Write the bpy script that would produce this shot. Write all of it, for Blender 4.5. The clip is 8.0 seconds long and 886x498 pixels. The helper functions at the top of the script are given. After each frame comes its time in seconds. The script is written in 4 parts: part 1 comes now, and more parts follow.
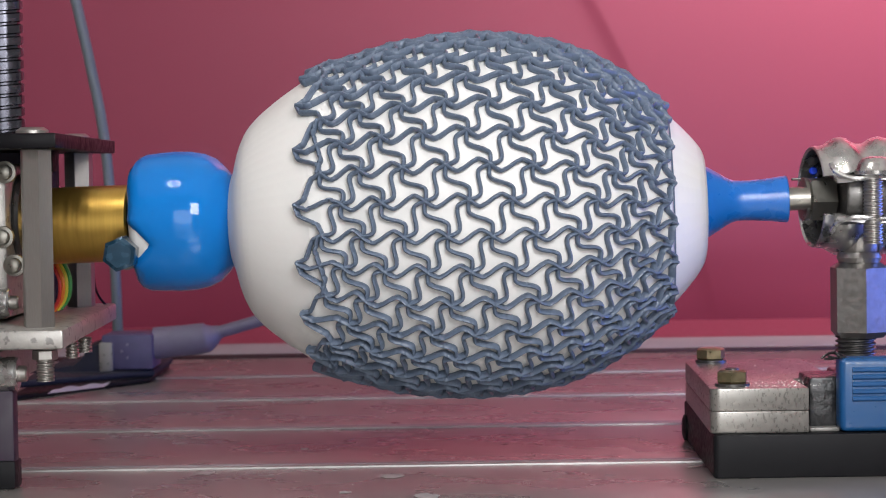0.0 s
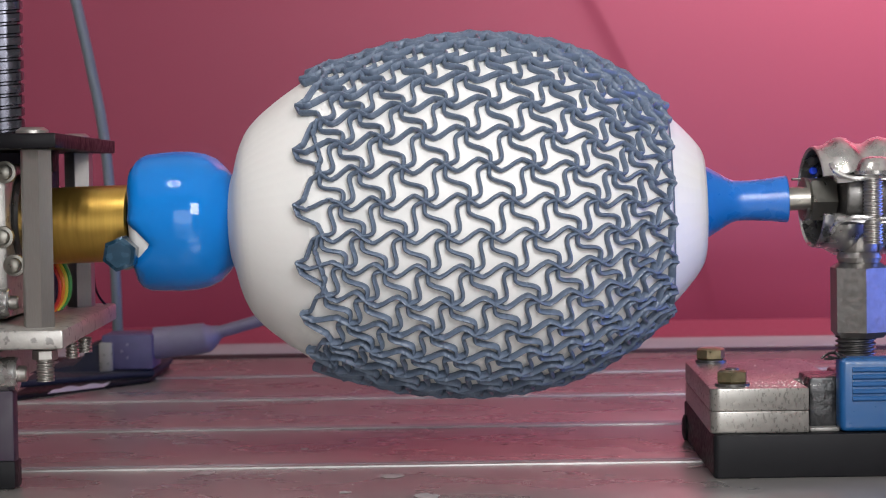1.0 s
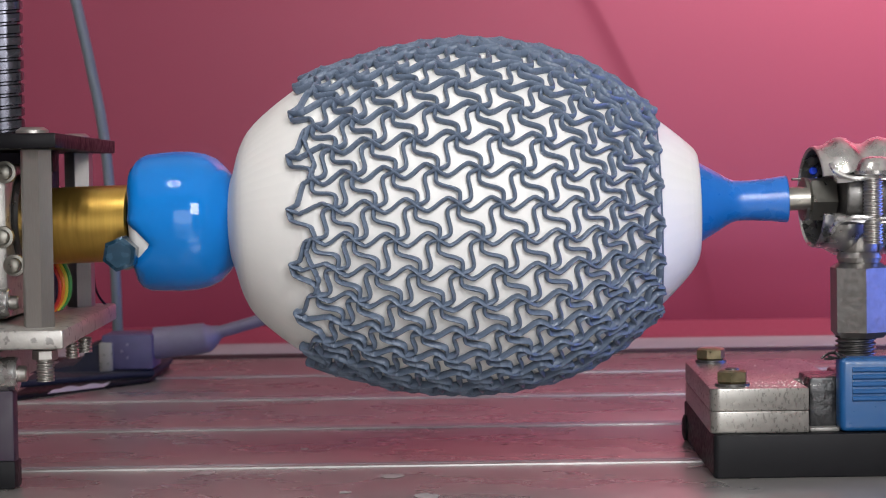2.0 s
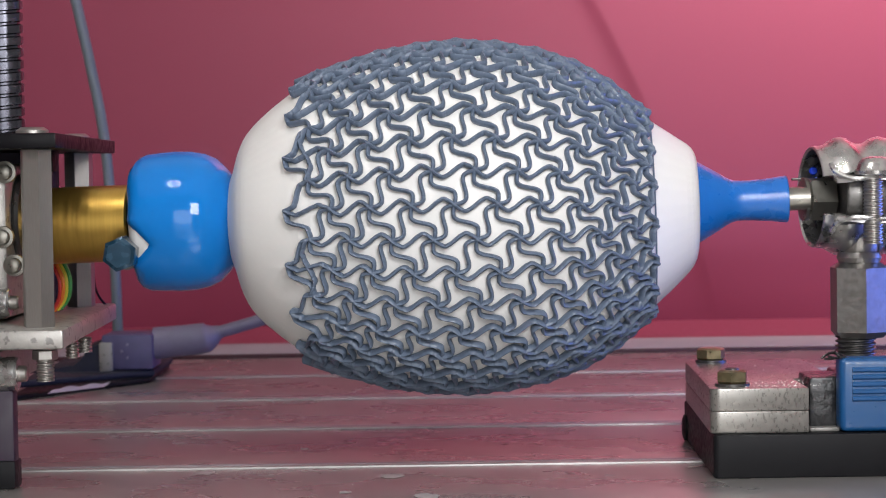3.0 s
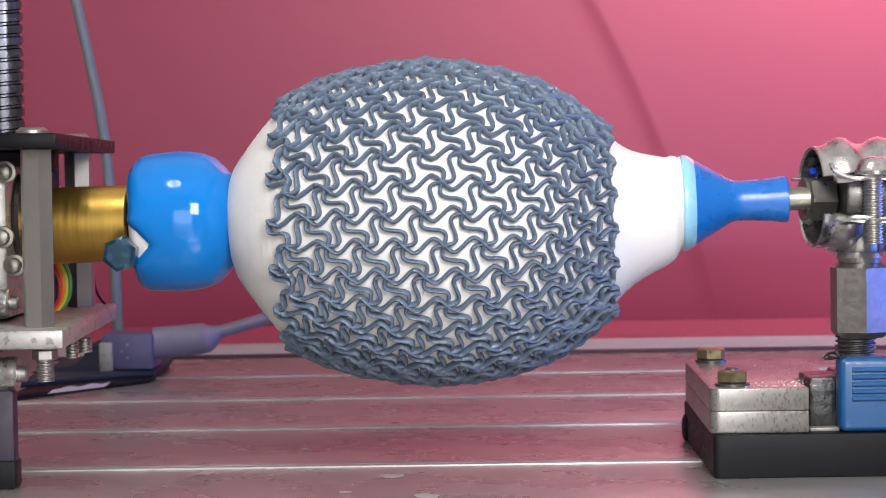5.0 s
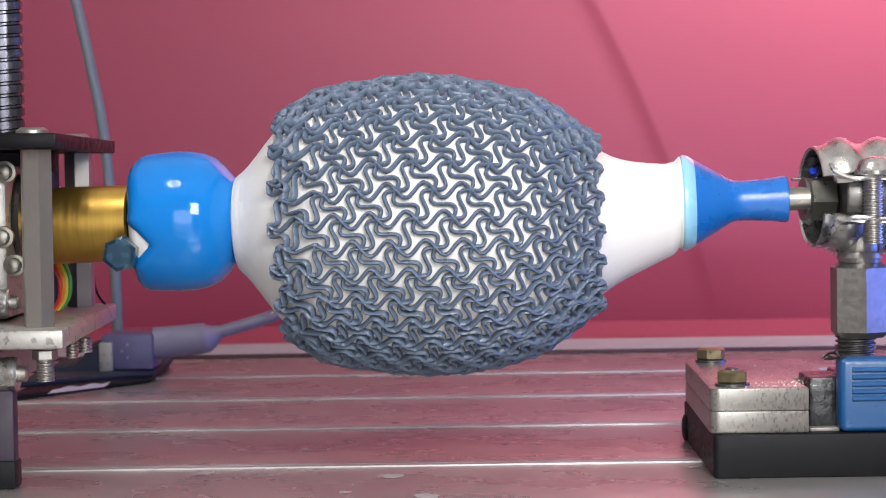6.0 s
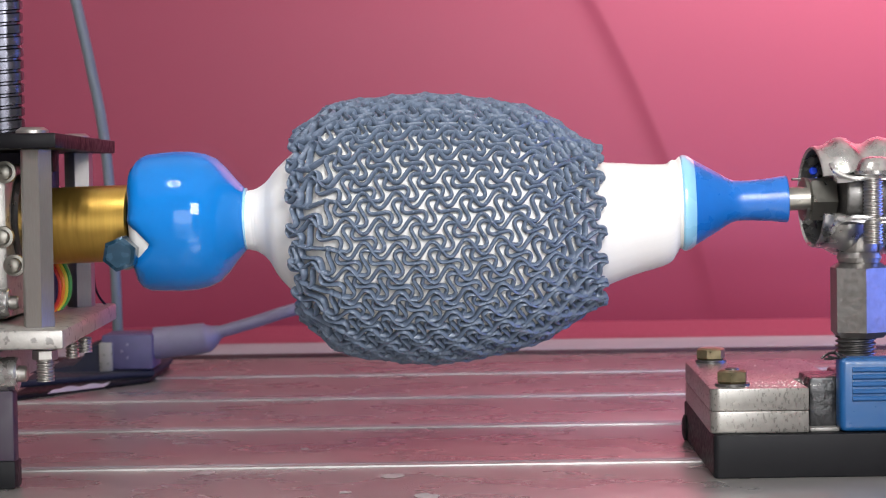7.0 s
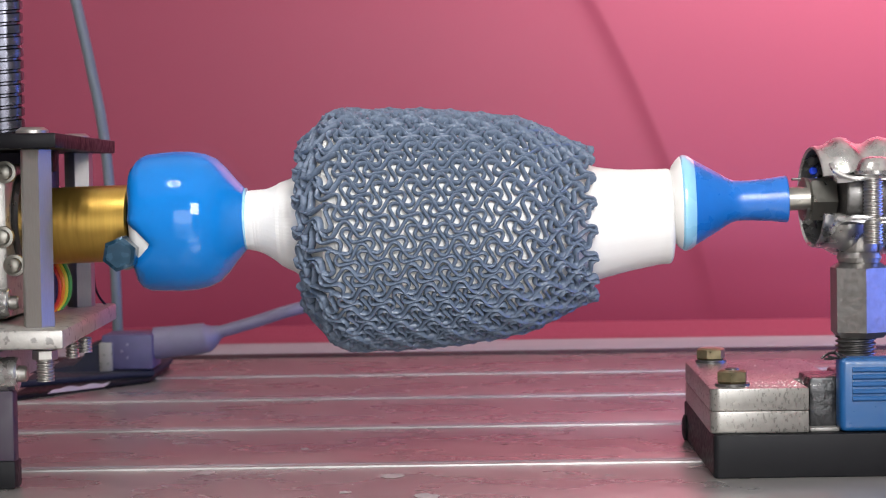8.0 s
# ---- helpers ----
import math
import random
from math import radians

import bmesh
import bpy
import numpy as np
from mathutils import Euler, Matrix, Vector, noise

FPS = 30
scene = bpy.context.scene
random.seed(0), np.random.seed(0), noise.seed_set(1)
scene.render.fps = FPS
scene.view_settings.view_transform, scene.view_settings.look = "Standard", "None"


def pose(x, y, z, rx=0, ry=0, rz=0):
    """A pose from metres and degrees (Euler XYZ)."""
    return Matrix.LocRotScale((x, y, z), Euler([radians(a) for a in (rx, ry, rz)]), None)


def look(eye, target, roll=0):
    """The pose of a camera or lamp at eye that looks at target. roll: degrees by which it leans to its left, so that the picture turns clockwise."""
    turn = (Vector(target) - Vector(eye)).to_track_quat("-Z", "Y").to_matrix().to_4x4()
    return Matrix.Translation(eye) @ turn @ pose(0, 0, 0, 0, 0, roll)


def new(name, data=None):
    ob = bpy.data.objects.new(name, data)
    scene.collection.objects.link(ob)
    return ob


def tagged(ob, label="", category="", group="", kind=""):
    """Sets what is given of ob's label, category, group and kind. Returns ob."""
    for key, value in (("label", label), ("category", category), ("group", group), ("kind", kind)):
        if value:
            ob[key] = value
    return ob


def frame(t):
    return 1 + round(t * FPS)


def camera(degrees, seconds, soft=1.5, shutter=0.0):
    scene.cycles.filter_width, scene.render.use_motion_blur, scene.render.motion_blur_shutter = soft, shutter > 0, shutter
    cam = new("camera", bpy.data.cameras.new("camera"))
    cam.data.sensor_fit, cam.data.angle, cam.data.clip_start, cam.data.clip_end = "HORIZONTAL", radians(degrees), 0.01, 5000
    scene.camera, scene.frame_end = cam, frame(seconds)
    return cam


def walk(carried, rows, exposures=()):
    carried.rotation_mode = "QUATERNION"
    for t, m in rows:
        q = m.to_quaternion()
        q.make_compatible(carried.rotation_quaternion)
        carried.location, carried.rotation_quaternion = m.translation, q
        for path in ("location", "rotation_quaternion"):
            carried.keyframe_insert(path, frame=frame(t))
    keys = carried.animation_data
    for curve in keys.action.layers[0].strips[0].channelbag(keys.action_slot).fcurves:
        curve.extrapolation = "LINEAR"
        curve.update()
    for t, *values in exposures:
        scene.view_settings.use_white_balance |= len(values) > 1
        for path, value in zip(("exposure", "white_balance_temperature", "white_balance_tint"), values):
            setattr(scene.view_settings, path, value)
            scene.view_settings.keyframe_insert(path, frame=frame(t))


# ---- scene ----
cam = camera(24.0, 8.0, soft=1.05)
cam.data.dof.use_dof, cam.data.dof.focus_distance, cam.data.dof.aperture_fstop = True, 0.725, 38.0
EYE, AIM = (0.0, -0.78, 0.108), (0.0000, 0.2194, 0.0725)
walk(cam, [(0.0, look(EYE, AIM, -0.83)), (8.0, look(EYE, AIM, -0.83))], exposures=[(0.0, 0.0), (3.7, 0.0), (4.05, 0.29), (4.4, 0.40), (8.0, 0.40)])

# ---- light ----
world = bpy.data.worlds.new("room")
scene.world = world
world.use_nodes = True
world.node_tree.nodes["Background"].inputs[0].default_value = (0.80, 0.86, 1.0, 1)
world.node_tree.nodes["Background"].inputs[1].default_value = 0.30


def area(name, eye, target, sx, sy, watts, color):
    data = bpy.data.lights.new(name, "AREA")
    data.shape, data.size, data.size_y, data.energy, data.color = "RECTANGLE", sx, sy, watts, color
    ob = new(name, data)
    ob.matrix_world = look(eye, target)
    return ob


# Added broad fill from above, no fitting known, for the general level.
area("overhead_fill", (0.0, -0.3, 1.76), (0.0, -0.3, 0.1), 3.3, 2.8, 8.6, (1.0, 0.97, 0.93))
area("south_window", (0.08, -2.05, 0.30), (-0.04, 0.0, 0.08), 0.85, 0.95, 11.0, (0.96, 0.98, 1.0))
area("window_light", (0.12, -0.54, 0.31), (0.02, 0.0, 0.09), 0.15, 0.20, 2.3, (0.98, 0.98, 1.0))
# Added unseen fill that brightens the upper right of the backdrop.
area("backdrop_fill", (0.46, 0.42, 0.55), (0.45, 0.72, 0.55), 0.56, 0.14, 12.0, (1.0, 0.95, 0.97))
# Unseen blue light from the right, its source not known.
area("blue_side_light", (0.52, 0.05, 0.080), (0.12, 0.16, 0.0), 0.18, 0.12, 1.5, (0.10, 0.20, 1.0))


# ---- materials ----
def mat(name, color, rough=0.5, metal=0.0, grain=200.0, amount=0.15, bump=0.1, stretch=(1, 1, 1), coat=0.0,
        wear=None, wear_at=0.62, big=20.0, bump_dist=0.00008, sss=0.0, rough_var=0.12, spec=0.5):
    m = bpy.data.materials.new(name)
    m.use_nodes = True
    nt = m.node_tree
    b = nt.nodes["Principled BSDF"]
    tc = nt.nodes.new("ShaderNodeTexCoord")
    mp = nt.nodes.new("ShaderNodeMapping")
    mp.inputs["Scale"].default_value = stretch
    nt.links.new(tc.outputs["Object"], mp.inputs["Vector"])
    fine, broad = nt.nodes.new("ShaderNodeTexNoise"), nt.nodes.new("ShaderNodeTexNoise")
    for n, sc in ((fine, grain), (broad, big)):
        n.inputs["Scale"].default_value = sc
        n.inputs["Detail"].default_value = 5
        nt.links.new(mp.outputs["Vector"], n.inputs["Vector"])
    mixf = nt.nodes.new("ShaderNodeMath")
    mixf.operation = "ADD"
    nt.links.new(fine.outputs["Fac"], mixf.inputs[0])
    nt.links.new(broad.outputs["Fac"], mixf.inputs[1])
    ramp = nt.nodes.new("ShaderNodeMapRange")
    ramp.inputs["From Min"].default_value, ramp.inputs["From Max"].default_value = 0.6, 1.4
    ramp.inputs["To Min"].default_value, ramp.inputs["To Max"].default_value = 1 - amount, 1 + amount
    nt.links.new(mixf.outputs[0], ramp.inputs["Value"])
    mul = nt.nodes.new("ShaderNodeVectorMath")
    mul.operation = "SCALE"
    mul.inputs[0].default_value = color
    nt.links.new(ramp.outputs["Result"], mul.inputs["Scale"])
    col = mul.outputs["Vector"]
    if wear:
        spots = nt.nodes.new("ShaderNodeTexNoise")
        spots.inputs["Scale"].default_value, spots.inputs["Detail"].default_value = wear[3], 6
        nt.links.new(tc.outputs["Object"], spots.inputs["Vector"])
        cut = nt.nodes.new("ShaderNodeMapRange")
        cut.inputs["From Min"].default_value, cut.inputs["From Max"].default_value = wear_at, wear_at + 0.05
        nt.links.new(spots.outputs["Fac"], cut.inputs["Value"])
        mx = nt.nodes.new("ShaderNodeMix")
        mx.data_type = "RGBA"
        nt.links.new(cut.outputs["Result"], mx.inputs["Factor"])
        nt.links.new(col, mx.inputs["A"])
        mx.inputs["B"].default_value = (*wear[:3], 1)
        col = mx.outputs["Result"]
    nt.links.new(col, b.inputs["Base Color"])
    rr = nt.nodes.new("ShaderNodeMapRange")
    rr.inputs["From Min"].default_value, rr.inputs["From Max"].default_value = 0.3, 0.7
    rr.inputs["To Min"].default_value = max(0.02, rough - rough_var)
    rr.inputs["To Max"].default_value = min(1.0, rough + rough_var)
    nt.links.new(fine.outputs["Fac"], rr.inputs["Value"])
    nt.links.new(rr.outputs["Result"], b.inputs["Roughness"])
    b.inputs["Metallic"].default_value = metal
    b.inputs["Specular IOR Level"].default_value = spec
    b.inputs["Coat Weight"].default_value = coat
    b.inputs["Coat Roughness"].default_value = 0.06
    if sss:
        b.inputs["Subsurface Weight"].default_value = sss
        b.inputs["Subsurface Radius"].default_value = (0.004, 0.004, 0.004)
    if bump:
        bp = nt.nodes.new("ShaderNodeBump")
        bp.inputs["Strength"].default_value, bp.inputs["Distance"].default_value = bump, bump_dist
        nt.links.new(fine.outputs["Fac"], bp.inputs["Height"])
        nt.links.new(bp.outputs["Normal"], b.inputs["Normal"])
    return m


PINK = mat("pink_paper", (0.226, 0.033, 0.062), 0.52, grain=900, amount=0.05, bump=0.08, big=2.0, spec=0.36)
BED = mat("bed_aluminium", (0.402, 0.380, 0.360), 0.28, 0.64, grain=30, amount=0.12, bump=0.0, rough_var=0.03, stretch=(0.6, 1.0, 1), big=8)
SAWN = mat("sawn_aluminium", (0.262, 0.250, 0.230), 0.33, 0.62, grain=1100, amount=0.20, bump=0.22, stretch=(1.0, 1.0, 0.5), big=40)
LIP = mat("bright_aluminium", (0.40, 0.39, 0.38), 0.48, 0.5, grain=150, amount=0.45, stretch=(0.2, 4, 4))
CLAMPZINC = mat("crumpled_zinc", (0.47, 0.47, 0.46), 0.30, 0.95, grain=210, amount=0.28, bump=0.40, bump_dist=0.0006, big=60)
BRIGHTALU = mat("bright_sawn_aluminium", (0.40, 0.385, 0.36), 0.42, 0.6, grain=500, amount=0.18, bump=0.5, bump_dist=0.0002, wear=(0.22, 0.21, 0.20, 240.0), wear_at=0.58)
RAIL = mat("matte_aluminium", (0.31, 0.30, 0.325), 0.5, 0.2, grain=150, amount=0.15, stretch=(0.2, 4, 4))
ALU = mat("milled_aluminium", (0.26, 0.25, 0.235), 0.52, 0.40, grain=700, amount=0.16, bump=0.30, stretch=(4, 1, 0.35),
          wear=(0.19, 0.185, 0.17, 420.0), wear_at=0.57)
STEEL = mat("zinc_steel", (0.36, 0.342, 0.32), 0.40, 0.95, grain=900, amount=0.10, bump=0.04, rough_var=0.05, stretch=(3, 3, 0.3))
DARKSTEEL = mat("oily_steel", (0.11, 0.105, 0.10), 0.38, 0.8, grain=500, amount=0.3, bump=0.2)
NUTSTEEL = mat("dull_nut_steel", (0.26, 0.25, 0.22), 0.36, 0.9, grain=300, amount=0.15, bump=0.02)
BOLTZINC = mat("yellow_zinc", (0.25, 0.21, 0.12), 0.38, 0.9, grain=500, amount=0.3, bump=0.3)
BRASS = mat("brushed_brass", (0.52, 0.33, 0.075), 0.36, 0.95, grain=520, amount=0.16, bump=0.05, stretch=(1.6, 0.10, 0.10), big=60, rough_var=0.04)
BLUEGLOSS = mat("glossy_blue_enamel", (0.006, 0.170, 0.54), 0.06, grain=40, amount=0.06, bump=0.0, coat=0.0, big=60, rough_var=0.02, spec=0.30)
SATINBLUE = mat("satin_blue_plastic", (0.006, 0.130, 0.48), 0.30, grain=120, amount=0.08, bump=0.0)
BLUEPLASTIC = mat("blue_plastic", (0.006, 0.068, 0.20), 0.38, grain=400, amount=0.10, bump=0.12)
PALEBLUE = mat("pale_blue_rim", (0.26, 0.55, 0.74), 0.25, grain=60, amount=0.10, coat=0.5, bump=0.03)
TEAL = mat("blued_bolt", (0.006, 0.040, 0.075), 0.26, 0.4, grain=300, amount=0.25, bump=0.15, coat=0.3)
BLACK = mat("black_plastic", (0.007, 0.007, 0.0085), 0.50, grain=500, amount=0.35, bump=0.2, spec=0.16)
BLACKPLATE = mat("black_anodised", (0.004, 0.0035, 0.005), 0.40, grain=300, amount=0.3, bump=0.05, spec=0.12)
GREASE = mat("greasy_black_iron", (0.020, 0.020, 0.021), 0.28, 0.2, grain=160, amount=0.7, bump=0.9, bump_dist=0.001)
LATTICE = mat("slate_blue_silicone", (0.112, 0.148, 0.210), 0.40, grain=350, amount=0.14, bump=0.25, coat=0.04, big=60, spec=0.42)
WHITE = mat("white_rubber", (0.77, 0.76, 0.735), 0.55, grain=250, amount=0.02, bump=0.03, big=25, sss=0.0)
GREYCABLE = mat("grey_cable_sheath", (0.12, 0.145, 0.17), 0.5, grain=300, amount=0.12)
LILAC = mat("lilac_grey_plastic", (0.165, 0.15, 0.215), 0.5, grain=200, amount=0.12)
PURPLE = mat("violet_plastic", (0.075, 0.068, 0.145), 0.45, grain=200, amount=0.2)
DARKCLOTH = mat("dark_navy_cloth", (0.012, 0.013, 0.025), 0.8, grain=300, amount=0.5, bump=0.5)
PALE = mat("pale_paper", (0.62, 0.60, 0.68), 0.7, grain=100, amount=0.1)
PLUM = mat("plum_painted_steel", (0.022, 0.012, 0.028), 0.5, grain=200, amount=0.25)
SCRATCHED = mat("scratched_steel", (0.30, 0.29, 0.275), 0.38, 0.92, grain=520, amount=0.16, bump=0.18, bump_dist=0.0002, big=140, rough_var=0.10)
MAROON = mat("maroon_shade", (0.055, 0.010, 0.016), 0.5, grain=200, amount=0.3)
# Plain steel; the slight blue in its colour imitates reflected blue light.
SCREW = mat("blue_lit_steel_thread", (0.095, 0.095, 0.115), 0.24, 0.95, grain=200, amount=0.2)
BLUEGLINT = mat("painted_blue_glint", (0.02, 0.08, 0.85), 0.2, grain=200, amount=0.05)
SCUFF = mat("dried_drop", (0.42, 0.40, 0.40), 0.5, 0.2, grain=600, amount=0.2)
SPECK = mat("oil_speck", (0.03, 0.025, 0.03), 0.3)
CHIP = mat("bright_chip", (0.60, 0.59, 0.57), 0.4, 0.3)
LEAD = [mat("wire_" + n, c, 0.45, grain=200, amount=0.1) for n, c in
        (("orange", (0.70, 0.18, 0.03)), ("yellow", (0.62, 0.50, 0.05)), ("green", (0.05, 0.30, 0.08)), ("red", (0.45, 0.03, 0.03)))]


# ---- mesh helpers ----
def done(name, bm, material, smooth=True, angle=35):
    bmesh.ops.recalc_face_normals(bm, faces=bm.faces)
    me = bpy.data.meshes.new(name)
    bm.to_mesh(me)
    bm.free()
    me.materials.append(material)
    if smooth:
        me.shade_smooth()
        me.set_sharp_from_angle(angle=radians(angle))
    return me


def part(name, bm, material, parent=None, label="", m=None, angle=35):
    ob = new(name, done(name, bm, material, True, angle))
    ob.parent = parent
    if m is not None:
        ob.matrix_basis = m
    if label:
        ob["label"] = label
    return ob


def thing(name, label, category, m=None, group="", kind=""):
    ob = new(name)
    ob.empty_display_size = 0.01
    if m is not None:
        ob.matrix_basis = m
    return tagged(ob, label, category, group, kind)


def box(x0, x1, y0, y1, z0, z1, bevel=0.0006, seg=2):
    bm = bmesh.new()
    bmesh.ops.create_cube(bm, size=1)
    for v in bm.verts:
        v.co = Vector(((x0 + x1) / 2 + v.co.x * (x1 - x0), (y0 + y1) / 2 + v.co.y * (y1 - y0), (z0 + z1) / 2 + v.co.z * (z1 - z0)))
    if bevel:
        bmesh.ops.bevel(bm, geom=bm.edges[:], offset=bevel, segments=seg, affect="EDGES", profile=0.5)
    return bm


def lathe(profile, n=48, axis="X", start=0.0):
    """Turns (place along the axis, radius) pairs about the axis."""
    bm = bmesh.new()
    rings = []
    for a, r in profile:
        ring = []
        for i in range(n):
            t = start + 2 * math.pi * i / n
            p = (a, r * math.cos(t), r * math.sin(t))
            if axis == "Z":
                p = (r * math.cos(t), r * math.sin(t), a)
            elif axis == "Y":
                p = (r * math.cos(t), a, r * math.sin(t))
            ring.append(bm.verts.new(p))
        rings.append(ring)
    for a, b in zip(rings, rings[1:]):
        for i in range(n):
            bm.faces.new((a[i], a[(i + 1) % n], b[(i + 1) % n], b[i]))
    for ring in (rings[0], rings[-1]):
        bm.faces.new(ring)
    return bm


def hexa(af, z0, z1, chamfer=0.0006, turn=0.0):
    """A hexagonal bar along z with chamfered ends."""
    r = af / math.sqrt(3)
    c = min(chamfer, (z1 - z0) / 3)
    return lathe([(z0, r - c), (z0 + c, r), (z1 - c, r), (z1, r - c * 1.6)], 6, "Z", turn)


def tube(points, r, n=10, closed_ends=True):
    bm = bmesh.new()
    pts = [Vector(p) for p in points]
    rings, up = [], Vector((0.13, 0.31, 0.94))
    for i, p in enumerate(pts):
        d = (pts[min(i + 1, len(pts) - 1)] - pts[max(i - 1, 0)]).normalized()
        e = d.cross(up).normalized()
        up = e.cross(d).normalized()
        rr = r(i / (len(pts) - 1)) if callable(r) else r
        rings.append([bm.verts.new(p + (e * math.cos(2 * math.pi * k / n) + up * math.sin(2 * math.pi * k / n)) * rr) for k in range(n)])
    for a, b in zip(rings, rings[1:]):
        for k in range(n):
            bm.faces.new((a[k], a[(k + 1) % n], b[(k + 1) % n], b[k]))
    for ring in (rings[0], rings[-1]):
        bm.faces.new(ring)
    return bm


def smooth_path(points, steps=8):
    p = [Vector(q) for q in points]
    p = [p[0] * 2 - p[1]] + p + [p[-1] * 2 - p[-2]]
    out = []
    for i in range(1, len(p) - 2):
        for k in range(steps):
            t = k / steps
            out.append(0.5 * ((2 * p[i]) + (p[i + 1] - p[i - 1]) * t + (2 * p[i - 1] - 5 * p[i] + 4 * p[i + 1] - p[i + 2]) * t * t
                              + (3 * p[i] - p[i - 1] - 3 * p[i + 1] + p[i + 2]) * t ** 3))
    return out + [p[-2]]


def thread(r, pitch, length, depth=0.12, n=20, crest=(0.30, 0.55, 0.85)):
    """A screw thread along z from 0 to length."""
    bm = bmesh.new()
    turns = int(length / pitch)
    prev = None
    steps = (turns + 1) * n
    for i in range(steps + 1):
        t = 2 * math.pi * i / n
        z = pitch * i / n - pitch
        row = []
        for dz, rr in ((0.0, r * (1 - depth)), (crest[0], r), (crest[1], r), (crest[2], r * (1 - depth))):
            zz = min(max(z + dz * pitch, 0), length)
            row.append(bm.verts.new((rr * math.cos(t), rr * math.sin(t), zz)))
        if prev:
            for a in range(3):
                bm.faces.new((prev[a], row[a], row[a + 1], prev[a + 1]))
        prev = row
    core = lathe([(0, r * (1 - depth) * 1.0), (length, r * (1 - depth))], n, "Z")
    tmp = bpy.data.meshes.new("core")
    core.to_mesh(tmp)
    core.free()
    bm.from_mesh(tmp)
    bpy.data.meshes.remove(tmp)
    return bm


def slab(outline, z0, z1, bevel=0.0006):
    """A plate from an outline in x and y."""
    bm = bmesh.new()
    low = [bm.verts.new((x, y, z0)) for x, y in outline]
    f = bm.faces.new(low)
    top = bmesh.ops.extrude_face_region(bm, geom=[f])["geom"]
    for v in top:
        if isinstance(v, bmesh.types.BMVert):
            v.co.z = z1
    bmesh.ops.recalc_face_normals(bm, faces=bm.faces)
    if bevel:
        bmesh.ops.bevel(bm, geom=bm.edges[:], offset=bevel, segments=2, affect="EDGES", profile=0.5)
    return bm


def rounded(outline, radii):
    """The outline with the corners named in radii rounded."""
    out = []
    for i, p in enumerate(outline):
        if i not in radii:
            out.append(p)
            continue
        p, a, b = Vector(p), Vector(outline[i - 1]), Vector(outline[(i + 1) % len(outline)])
        a, b = p + (a - p).normalized() * radii[i], p + (b - p).normalized() * radii[i]
        for k in range(7):
            t = k / 6
            q = a * (1 - t) ** 2 + p * 2 * t * (1 - t) + b * t * t
            out.append((q.x, q.y))
    return out


# ---- the table bed and the backdrop ----
SLOT_Y, SLOT_PITCH, SLOT_W = -0.0035, 0.1180, 0.0050


def build_bed():
    bed = thing("table_bed", "slotted grey aluminium machine bed with scuffed reflective planks", "machine bed", kind="structure")
    part("bed_core", box(-0.9, 0.9, -1.6, 1.0, -0.060, -0.008, 0.001), ALU, bed)
    edges = [SLOT_Y + SLOT_PITCH * k for k in range(-13, 4)] + [0.466]
    for k, (a, b) in enumerate(zip(edges, edges[1:])):
        part("bed_plank", box(-0.9, 0.9, a + SLOT_W / 2, b - SLOT_W / 2, -0.0078, 0.0, 0.0009, 3), BED, bed)
        if b > 0.46:
            continue
        part("slot_lip", box(-0.9, 0.9, b - SLOT_W / 2 - 0.0035, b - SLOT_W / 2 + 0.0012, -0.004, 0.0007, 0.0006), LIP, bed,
             "bright bare edge of a slot")
        part("slot_lip", box(-0.9, 0.9, b + SLOT_W / 2 - 0.0010, b + SLOT_W / 2 + 0.0022, -0.004, 0.0004, 0.0004), RAIL, bed, "dull far edge of a slot")
    return bed


def build_scuffs():
    """Flat scuffs and specks left on the bed, a hair above the metal."""
    rng = random.Random(11)
    for material, spots, label in ((SCUFF, [((-0.0886, -0.0195), 0.0042), ((-0.0203, -0.0335), 0.0048), ((-0.0067, -0.0823), 0.0048), ((-0.0348, -0.0709), 0.0022), ((-0.0559, 0.0446), 0.0022),
                                            ((-0.1080, 0.0662), 0.0024), ((-0.1230, -0.0072), 0.0016), ((-0.0635, -0.0278), 0.0018), ((0.0585, -0.0400), 0.0024)], "pale scuffs and dried drops on the bed"),
                                   (SPECK, [((0.0199, 0.4749), 0.0045), ((-0.0218, 0.1273), 0.0021), ((-0.1482, 0.4267), 0.0026), ((-0.1234, 0.0019), 0.0010)], "dark oily specks on the bed")):
        bm = bmesh.new()
        for (x, y), r in spots:
            ring = []
            for k in range(16):
                a = 2 * math.pi * k / 16
                q = r * (0.65 + 0.5 * rng.random())
                ring.append(bm.verts.new((x + q * math.cos(a), y + q * 1.3 * math.sin(a), 0.00012)))
            mid = bm.verts.new((x, y, 0.0002))
            for k in range(16):
                bm.faces.new((ring[k], ring[(k + 1) % 16], mid))
            bm.faces.new(list(reversed(ring)))
        tagged(part("bed_stains", bm, material), label, "stain", kind="stuff")


def build_rail():
    rail = thing("rear_rail", "pale bare aluminium rail along the rear of the bed", "rail", kind="structure")
    part("rail_bar", box(-0.9, 0.9, 0.4715, 0.546, -0.006, 0.0024, 0.0012, 3), RAIL, rail)
    # A thin maroon strip paints the shade and red reflection on the rail's front.
    part("rail_front_shade", box(-0.9, 0.9, 0.4685, 0.4712, -0.006, 0.0021, 0.0003, 1), MAROON, rail)


def crease(z):
    """Where the fold of the backdrop runs at height z."""
    return 0.116 + 0.083 * (1 - z / 0.22) + 0.03 * (1 - z / 0.22) * (z / 0.22)


